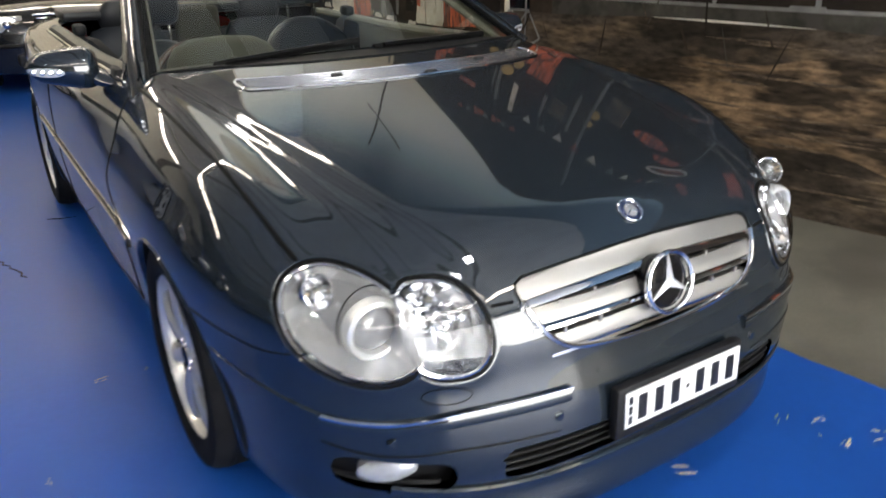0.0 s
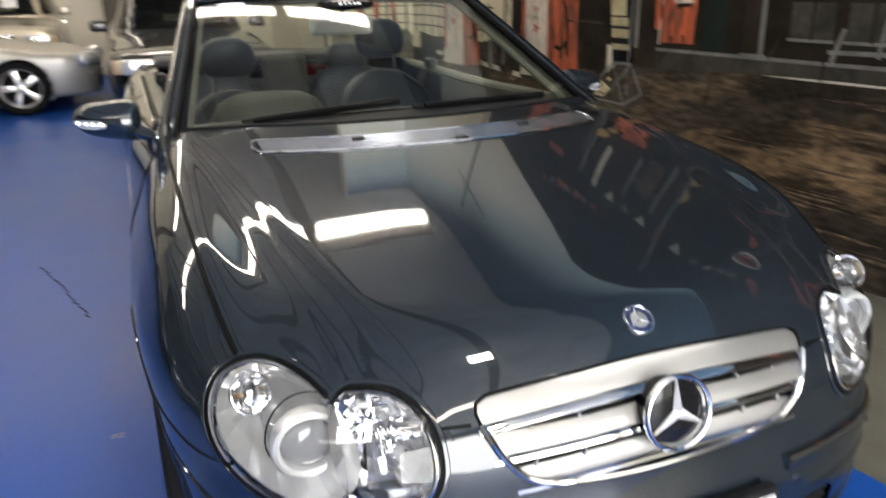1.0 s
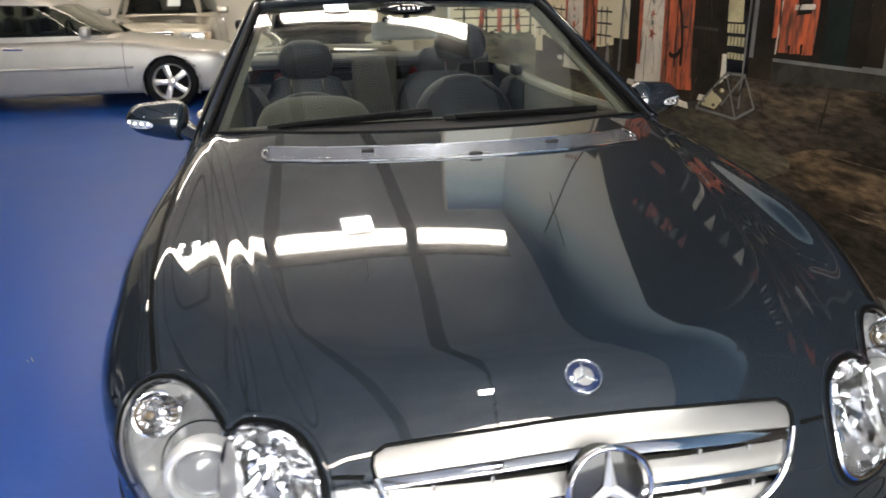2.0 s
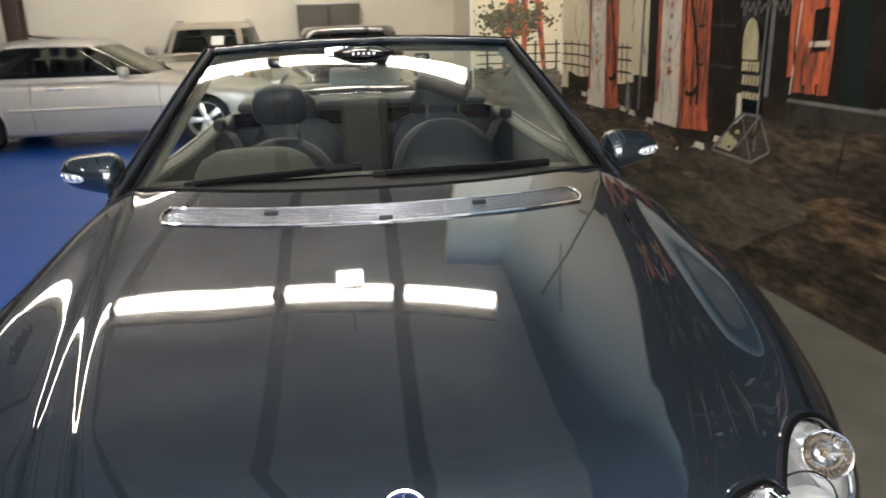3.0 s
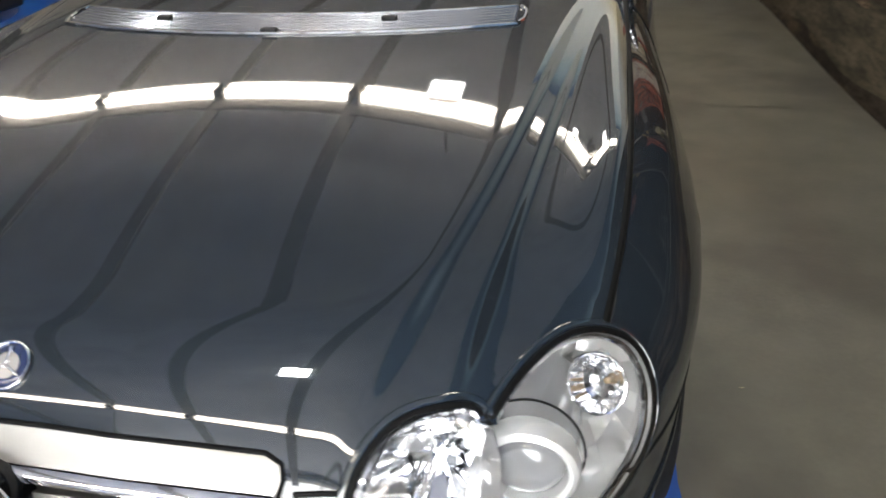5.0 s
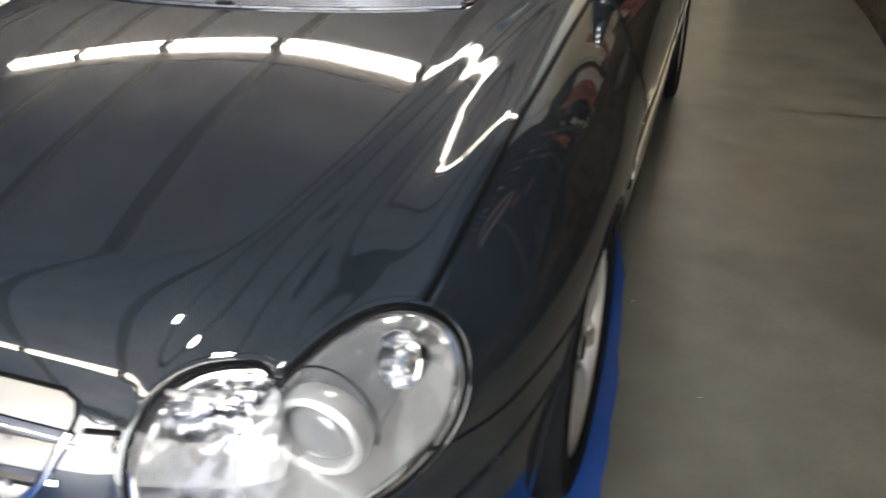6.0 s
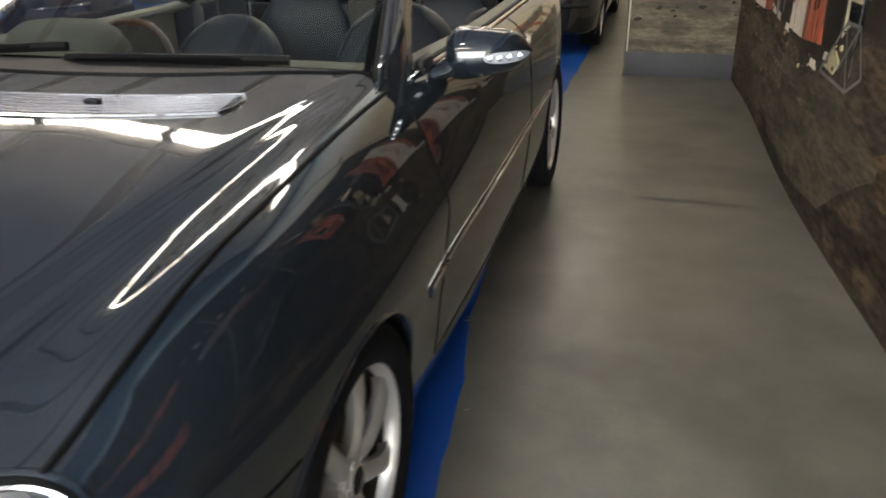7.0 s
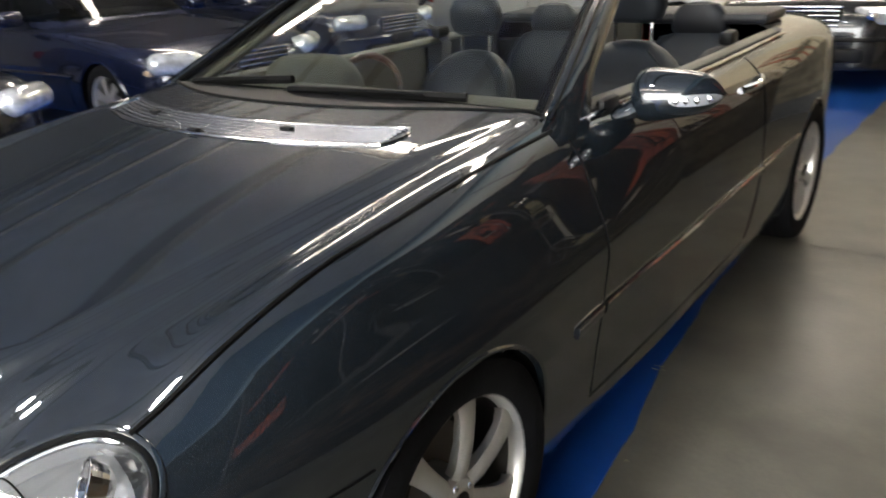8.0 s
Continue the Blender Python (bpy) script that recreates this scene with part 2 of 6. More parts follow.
def pick(faces, verts, keep, normals=None):
    """The chosen faces with the vertices that they use."""
    f = np.asarray(faces)[keep]
    used, idx = np.unique(f, return_inverse=True)
    return (verts[used], idx.reshape(f.shape)), (normals[used] if normals is not None else None)


# ---- the room ----
WALL_LINE = [(-9, 4.4), (-2, 2.75), (-.18, 2.32), (.16, 2.24), (1.55, 2.09), (2.66, 2.01), (4.93, 1.96), (5.7, 1.92), (9, 1.85), (13, 1.8)]
EDGE_LINE = [(-9, 1.9), (-2, 1.18), (-.9, 1.05), (-.5, .99), (-.05, .915), (.5, .88), (1.2, .78), (4.2, .64), (6, .65), (13, .65)]
SOUTH, NORTH, WEST, JOINT = -9.0, 13.0, -13.0, 2.617
MURAL_END = -6.0


def wall_x(y):
    return knots(np.asarray(y, float), WALL_LINE)


def setting(ob, label, category):
    return tagged(ob, label, category, kind="structure")


def slab(outline_low, outline_high, ys, z, thick):
    """A flat slab between two lines x(y)."""
    a = [(outline_low(y), y) for y in ys]
    b = [(outline_high(y), y) for y in ys]
    rows = [[(x, y, z) for x, y in a], [(x, y, z) for x, y in b], [(x, y, z - thick) for x, y in b], [(x, y, z - thick) for x, y in a]]
    return sheet(rows, True)


def build_room():
    setting(part("ground", box(WEST * -1 + 8, NORTH - SOUTH + 1, .1, ((WEST + 7) / 2, (SOUTH + NORTH) / 2, -.075), 0), STEEL),
            "dark sub-floor seen in the slab joint", "floor")
    edge = lambda y: float(knots(np.array(y), EDGE_LINE))
    wall = lambda y: float(wall_x(y)) + .05
    under = lambda y: edge(y) - .35
    south = part("floor", slab(under, wall, np.linspace(SOUTH, JOINT - .007, 30), 0.0, .02), CONCRETE, sharp=20)
    setting(south, "bare worn grey concrete floor strip beside the painted wall", "floor")
    setting(part("floor", slab(under, wall, np.linspace(JOINT + .007, NORTH, 30), 0.0, .02), CONCRETE, sharp=20),
            "bare worn grey concrete floor strip beyond the joint", "floor")
    wob = lambda y: edge(y) + .006 * math.sin(9 * y) + .004 * math.sin(23 * y + 1)
    setting(part("floor_paint", slab(lambda y: WEST, wob, np.linspace(SOUTH, NORTH, 220), .004, .02), EPOXY, sharp=20),
            "glossy bright blue painted showroom floor", "floor")
    for name, at, size in (("wall_north", ((WEST + 2.2) / 2, NORTH + .1, HIGH / 2), (2.2 - WEST + .4, .2, HIGH)),
                           ("wall_south", ((WEST - 3.7) / 2, SOUTH - .1, HIGH / 2), (-3.7 - WEST, .2, HIGH)),
                           ("wall_south", (4.65, SOUTH - .1, HIGH / 2), (.7, .2, HIGH)),
                           ("wall_south", (.3, SOUTH - .1, (5.0 + HIGH) / 2), (8.0, .2, HIGH - 5.0)),
                           ("wall_west", (WEST - .1, (SOUTH + NORTH) / 2, HIGH / 2), (.2, NORTH - SOUTH + .4, HIGH))):
        west = name == "wall_west"
        setting(part(name, box(*size, at, 0), DARKWALL if west else WALLMAT), "far wall out of view, coloured dark to stand in for a dim hall" if west else "plain cream painted showroom wall", "wall")
    setting(part("backdrop", box(12, .05, 6.2, (.3, SOUTH - 1.2, 2.6), 0), DAY), "bright daylit yard outside the open roller door", "backdrop")
    setting(part("ground", box(12, 1.2, .1, (.3, SOUTH - .7, -.055), 0), CONCRETE), "concrete apron outside the roller door", "ground")
    for k in (-1, 1):
        setting(part("door_track", box(.12, .14, 4.9, (.3 + k * 4.06, SOUTH + .05, 2.45), .01), STEEL), "steel guide of the open roller door", "door track")
    setting(part("roller_door", sweep([(-3.7, SOUTH + .2, 5.15), (4.2, SOUTH + .2, 5.15)], .2, 20), CEILMAT), "rolled-up grey steel roller door", "door")
    ws = np.linspace(SOUTH, NORTH, 60)
    x = wall_x(ws)
    rows = [np.stack([x, ws, 0 * ws], -1), np.stack([x, ws, 0 * ws + HIGH], -1), np.stack([x + .2, ws, 0 * ws + HIGH], -1), np.stack([x + .2, ws, 0 * ws], -1)]
    setting(part("wall_east", sheet(rows, True), WALLMAT, sharp=30), "long cream wall that carries the painted street scene", "wall")
    setting(part("ceiling", box(WEST * -1 + 6.2, NORTH - SOUTH + .4, .15, ((WEST + 5.8) / 2, (SOUTH + NORTH) / 2, HIGH + .075), 0), CEILMAT),
            "grey sheeted roof lining over the showroom", "ceiling")
    for bx in BEAMS:
        prof = join(box(.17, NORTH - SOUTH, .02, (bx, (NORTH + SOUTH) / 2, CEIL + .12), 0), box(.03, NORTH - SOUTH, .065, (bx, (NORTH + SOUTH) / 2, CEIL + .1625), 0),
                    box(.10, NORTH - SOUTH, .02, (bx, (NORTH + SOUTH) / 2, CEIL + .205), 0))
        setting(part("roof_beam", prof, STEEL if bx == BEAMS[-1] else PALESTEEL), "dark steel roof beam" if bx == BEAMS[-1] else "grey primed steel roof beam", "beam")
    # light strips between the beams
    for row in ROWS:
        for a, b in zip(BEAMS, BEAMS[1:] + (1.45,)):
            if a < (-8.2 if row == 4.0 else -4.7):
                continue
            lean = -.14 if row == 4.0 else 0
            ob = empty("strip_light", pose((a + b) / 2, row + lean * (a + b) / 2, CEIL + .02, 0, 0, math.degrees(math.atan(lean))))
            w = b - a - .075
            part("housing", box(w, .20, .03, (0, 0, .085), .01), WHITE, ob)
            for k in (-1, 1):
                part("diffuser", box(w - .05, .058, .155, (0, k * .055, -.005), .025), TUBE, ob)
                part("end_cap", box(.02, .20, .18, (k * (w / 2 - .012), 0, .0), .006), STEEL, ob, "dark end cap")
            part("mounting_rail", box(w, .17, .03, (0, -.215, .085), .006), STEEL, ob, "dark steel mounting rail")
            tagged(ob, "bright white twin strip light hung under the roof", "ceiling light", "roof strip lights")
    for at in ((-.28, 4.20, CEIL - .10), (.12, -1.95, CEIL - .05), (-5.5, -1.95, CEIL - .05)):
        ob = empty("bay_light", pose(*at))
        part("housing", box(.34, .34, .16, (0, 0, .10), .02, taper=.7), STEEL, ob)
        part("diffuser", box(.30, .30, .02, (0, 0, .01), .005), BAY if at[1] < 0 else BAY_DIM, ob)
        part("rod", sweep([(0, 0, .18), (0, 0, HIGH - CEIL + .05)], .012), STEEL, ob)
        tagged(ob, "square bright bay lamp hung from the roof", "ceiling light", "bay lamps")
    # brown column at the back wall
    setting(part("column", join(box(.26, .03, HIGH, (-5.75, 12.86, HIGH / 2), .004), box(.26, .03, HIGH, (-5.75, 12.6, HIGH / 2), .004), box(.03, .24, HIGH, (-5.75, 12.73, HIGH / 2), 0)), BROWN),
            "brown painted steel column against the back wall", "column")
    # steel cabinet against the back wall
    cab = empty("steel_cabinet", pose(-.45, 12.72, 0))
    part("body", box(1.08, .42, 1.76, (0, 0, .89), .008), CABINET, cab)
    part("plinth", box(1.04, .38, .02, (0, 0, .0095), .002), BLACK, cab)
    for k in (-1, 1):
        door = part("door", box(.515, .018, 1.66, (k * .264, -.218, .90), .004), CABINET, cab)
        part("handle", box(.02, .02, .12, (k * .04, -.235, 1.02), .005), CHROME, door, "small chrome handle")
    part("top_edge", box(1.10, .44, .02, (0, 0, 1.782), .004), SATIN, cab, "pale metal top edge")
    tagged(cab, "taupe two-door steel cabinet against the cream wall", "cabinet")
    # scuffs and debris on the floor
    rnd = random.Random(5)
    marks = [(.634, -.814, .06, 25), (.72, -.87, .05, -20), (.361, -.712, .03, 60), (.226, -.819, .07, -35), (.707, -.98, .06, 10), (.811, -1.02, .09, -15), (.66, -.93, .03, 40),
             (.793, -.596, .03, 70), (-1.003, .574, .04, 10), (-.861, .563, .03, 50), (-1.22, .1, .03, 60), (-1.55, 1.2, .05, 120), (.766, 1.217, .05, 5), (.884, .70, .014, 30), (1.1, .3, .01, 0), (-1.9, 1.0, .05, 15)]
    for mx, my, size, turn in marks:
        size *= .5
        n = 9
        slivers = []
        for _ in range(4):
            w = rnd.uniform(.03, .08)
            ox, oy, ln = rnd.uniform(-.9, .9) * size, rnd.uniform(-.6, .6) * size, rnd.uniform(.3, 1.0)
            slivers.append((w, ox, oy, ln))
        geos = []
        for w, ox, oy, ln in slivers:
            ring = [(ox + size * ln * (.6 + .6 * rnd.random()) * math.cos(i * 2 * math.pi / n), oy + size * w * (.4 + .9 * rnd.random()) * math.sin(i * 2 * math.pi / n), 0) for i in range(n)]
            v = np.array(ring + [(ox + (a - ox) * .8, oy + (b - oy) * .8, .0012) for a, b, c in ring])
            geos.append((v, [(i, (i + 1) % n, n + (i + 1) % n, n + i) for i in range(n)] + [tuple(range(n, 2 * n))]))
        ob = part("floor_scuff", join(*geos), CHIP)
        ob.matrix_basis = pose(mx, my, .0045, 0, 0, turn)
        tagged(ob, "small pale scuff where floor paint chipped off", "floor mark", "floor scuffs")
    for pts in (((-1.36, 2.48), (-1.27, 2.2), (-1.19, 1.92), (-1.12, 1.66)), ((-.93, 2.44), (-.87, 2.41), (-.81, 2.40)), ((-1.75, .9), (-1.70, 1.1), (-1.72, 1.3))):
        ob = part("floor_crack", sweep([(x + rnd.uniform(-.012, .012), y, .0035) for x, y in zip(np.interp(np.linspace(0, len(pts) - 1, 26), range(len(pts)), [q[0] for q in pts]), np.interp(np.linspace(0, len(pts) - 1, 26), range(len(pts)), [q[1] for q in pts]))], np.array([rnd.uniform(.0022, .0055) for _ in range(26)]), 5), SEAL)
        tagged(ob, "thin dark crack in the blue floor paint", "floor mark", "floor cracks")


build_room()


# ---- the convertible: its body as one smooth function ----
def rib_x(y, n):
    if n == 0:
        return knots(y, [(-.95, .40), (-.73, .459), (-.45, .522), (-.1, .578), (.2, .62), (.5, .67)])
    return knots(y, [(-.95, .50), (-.7, .542), (-.45, .575), (-.1, .618), (.2, .655), (.5, .69)])


def hood_top(x, y):
    zc = spline(y, [(-1.1, .60), (-.98, .735), (-.9, .823), (-.843, .855), (-.7, .8931), (-.4, .9495), (-.1, .9972), (.12, 1.0272), (.3, 1.0458),
                   (.5, 1.0599), (1.2, 1.043), (2.2, 1.035), (2.9, 1.015), (3.4, .955), (3.8, .85)])
    crown = spline(y, [(-.8, .10), (-.45, .127), (-.1, .110), (.2, .095), (.5, .078), (1.0, .09)])
    drop = spline(y, [(-.95, .06), (-.7, -.10), (-.45, -.20), (-.1, -.036), (.2, .111), (.5, .25), (1.0, .19)])
    z = zc - .004 - crown * x * x - drop * x**6
    fade = np.clip((.62 - y) / .15, 0, 1)
    for n, step in ((0, .0090), (1, .0090)):
        z = z - step * (1 + .3 * np.clip((-.25 - y) / .4, 0, 1)) * fade * .5 * (1 + np.tanh((x - rib_x(y, n)) / .0135))
    z = z + .019 * fade * (x - .36 + np.sqrt((x - .36)**2 + .0064))
    return z + .0175 * np.exp(-((x - .70) / .05)**2) * np.clip((y + .75) / .25, 0, 1) * fade


def ellipse(p, cx, cz, a, b, tilt=0.0, e=2.0):
    u, w = np.abs(p[..., 0]) - cx, p[..., 2] - cz
    s, c = math.sin(tilt), math.cos(tilt)
    u, w = c * u + s * w, -s * u + c * w
    return ((np.abs(u / a)**e + np.abs(w / b)**e + 1e-12)**(1 / e) - 1) * min(a, b)


BIG, SMALL = (.651, .713, .110, .103, .25, 2.0), (.503, .708, .081, .088, 0.0, 2.5)


def car_body(p):
    x, y, z = np.abs(p[..., 0]), p[..., 1], p[..., 2]
    wide = knots(z, [(.15, .78), (.25, .812), (.45, .838), (.60, .846), (.72, .843), (.85, .828), (.95, .805), (1.05, .77)])
    wide = wide + np.clip((1.0 - y) / .5, 0, 1) * knots(z, [(.3, -.012), (.45, -.012), (.6, -.004), (.72, .006), (.85, -.025), (.95, -.035), (1.05, -.039)])
    front = knots(z, [(.15, -.93), (.22, -.985), (.34, -.985), (.40, -1.005), (.50, -1.0), (.60, -.972), (.72, -.945), (.80, -.90), (.95, -.80)])
    wide = wide * (1 - .10 * np.clip((y - 2.3) / 1.1, 0, 1)**2) + .018 * np.exp(-((y - .02) / .42)**2) * np.clip((z - .3) / .25, 0, 1)
    a = np.maximum((-.05 - y) / (-.05 - front), 0)
    c = np.maximum((y - 2.9) / (.88 - .25 * np.clip(np.abs(z - .6) - .2, 0, 1)), 0)
    plan = ((np.maximum(x / wide, 1e-6)**3.2 + a**3.2 + c**3.2)**(1 / 3.2) - 1) * .86
    k = .08 + .09 * np.clip((-.25 - y) / .35, 0, 1) * np.clip((x - .15) / .35, 0, 1)
    brow = np.where(y < -.3, np.exp(-(np.maximum(np.minimum(ellipse(p, *BIG), ellipse(p, *SMALL)), 0) / .020)**2), 0) * np.clip((-.40 - y) / .15, 0, 1)
    return smax(smax(z - hood_top(x, y), plan, k), .17 - z, .06) - .005 * brow


STANCE = Matrix.LocRotScale((0, .099, -.056), Euler((radians(1.2), 0, 0)), (1.018, .996, 1.006))   # how the body sits over its wheels
AXLES = (0.0, 2.715)
HUBS = tuple(tuple((STANCE.inverted() @ Vector((0, y, .317))).yz) for y in AXLES)


def lamp_line(p):
    return np.where(p[..., 1] < -.45, np.minimum(ellipse(p, *BIG), ellipse(p, *SMALL)), 1)


def grille_line(p):
    x, z = np.abs(p[..., 0]), p[..., 2]
    g = smax(smax((x - (.298 + (z - .645) * .5)) * .9, z - (.797 - .17 * x * x), .04), (.614 + .32 * x * x) - z, .06)
    return np.where(p[..., 1] < -.6, g, 1)


def arch_line(p):
    d = [np.hypot(p[..., 1] - y, p[..., 2] - z) - .327 for y, z in HUBS]
    return np.where(np.abs(p[..., 0]) > .45, np.minimum(*d), 1)


def cabin_line(p):
    x, y = np.abs(p[..., 0]), p[..., 1]
    g = smax(smax(x - .715, (.36 + .28 * x * x) - y, .05), y - (2.52 - .15 * x * x), .25)
    return np.where(p[..., 2] > .8, g, 1)


def intake_line(p):
    x, z = np.abs(p[..., 0]), p[..., 2]
    mid = smax(smax(x - .42, z - .452, .03), .372 - z, .03)
    fog = smax(smax(np.abs(x - .61) - .098, z - .440, .04), .352 - z, .05)
    return np.where(p[..., 1] < -.6, np.minimum(mid, fog), 1)


def front_y(fn, x, z):
    """The body's front face at (x, z)."""
    x, z = np.broadcast_arrays(np.asarray(x, float), np.asarray(z, float))
    lo, hi = np.full(x.shape, -1.2), np.full(x.shape, -.2)
    for _ in range(26):
        mid = (lo + hi) / 2
        inside = fn(np.stack([x, mid, z], -1)) < 0
        hi, lo = np.where(inside, mid, hi), np.where(inside, lo, mid)
    return hi


def top_z(fn, x, y):
    x, y = np.broadcast_arrays(np.asarray(x, float), np.asarray(y, float))
    lo, hi = np.full(x.shape, .5), np.full(x.shape, 1.4)
    for _ in range(26):
        mid = (lo + hi) / 2
        out = fn(np.stack([x, y, mid], -1)) > 0
        hi, lo = np.where(out, mid, hi), np.where(out, lo, mid)
    return hi


def side_x(fn, y, z):
    y, z = np.broadcast_arrays(np.asarray(y, float), np.asarray(z, float))
    lo, hi = np.full(y.shape, .3), np.full(y.shape, 1.2)
    for _ in range(26):
        mid = (lo + hi) / 2
        out = fn(np.stack([mid, y, z], -1)) > 0
        hi, lo = np.where(out, mid, hi), np.where(out, lo, mid)
    return hi


def seam_x(y):
    return knots(y, [(-.66, .69), (-.5, .713), (-.2, .727), (.1, .728), (.5, .726), (.6, .726)])


def hood_end(x):
    return .262 + .50 * x * x


def flow(pts, fn=car_body):
    return settle(fn, np.asarray(pts, float), 6)


def build_wheel(parent, side, y, spokes=7):
    """Alloy wheel with tyre: axis along x, its face outward."""
    m = STANCE.inverted() @ Matrix.Translation((side * (.762 if y < 1 else .752), y, .317)) @ Matrix.Rotation(radians(90 * side), 4, "Y") @ Matrix.Rotation(radians(12), 4, "Z")
    ob = empty("wheel", m)
    ob.parent = parent
    part("tyre", lathe([(.222, -.095), (.232, -.105), (.270, -.112), (.300, -.106), (.312, -.088), (.317, -.04), (.317, .04), (.312, .078), (.300, .096), (.272, .103), (.236, .097), (.224, .088)], 56), RUBBER, ob)
    grooves = [lathe([(.3175, h - .004), (.3185, h), (.3175, h + .004)], 56) for h in (-.05, -.017, .017, .05)]
    part("tread", join(*grooves), SEAL, ob)
    part("rim", lathe([(.213, .052), (.215, .066), (.219, .080), (.226, .090), (.229, .084), (.222, .060), (.217, .048)], 64, closed=True), ALLOY, ob)
    part("barrel", lathe([(.203, -.10), (.207, -.02), (.213, .055), (.218, .05), (.212, -.02), (.206, -.10)], 56, closed=True), BARREL, ob)
    for i in range(spokes):
        a = 2 * math.pi * i / spokes
        rows = []
        for r, w, h, d in ((.045, .022, .070, .03), (.08, .021, .080, .03), (.13, .020, .084, .028), (.18, .024, .081, .026), (.205, .030, .076, .03), (.219, .042, .070, .03)):
            rows.append([(r, -w, h - .008), (r, -w * .55, h + .002), (r, w * .55, h + .002), (r, w, h - .008), (r, w * .8, h - d), (r, -w * .8, h - d)])
        g = sheet(rows, False, True)
        part("spoke", put(g, Matrix.Rotation(a, 4, "Z")), ALLOY, ob, sharp=50)
    part("hub", lathe([(.0, .080), (.028, .079), (.033, .074), (.052, .074), (.062, .062), (.064, .0), (.05, -.06)], 32), ALLOY, ob)
    part("centre_cap", lathe([(0, .085), (.022, .084), (.028, .080), (.029, .070)], 28), GLOSSBLACK, ob)
    for i in range(5):
        a = 2 * math.pi * (i + .5) / 5
        part("wheel_bolt", lathe([(0, .076), (.006, .076), (.009, .072), (.009, .05)], 8, Matrix.Translation((.042 * math.cos(a), .042 * math.sin(a), .002))), CHROME, ob)
    part("brake_disc", lathe([(.05, -.005), (.145, -.005), (.145, -.03), (.05, -.03)], 40, closed=True), BRONZE, ob)
    part("backing", lathe([(.0, -.045), (.19, -.045), (.2, -.06)], 32), SEAL, ob)
    return ob


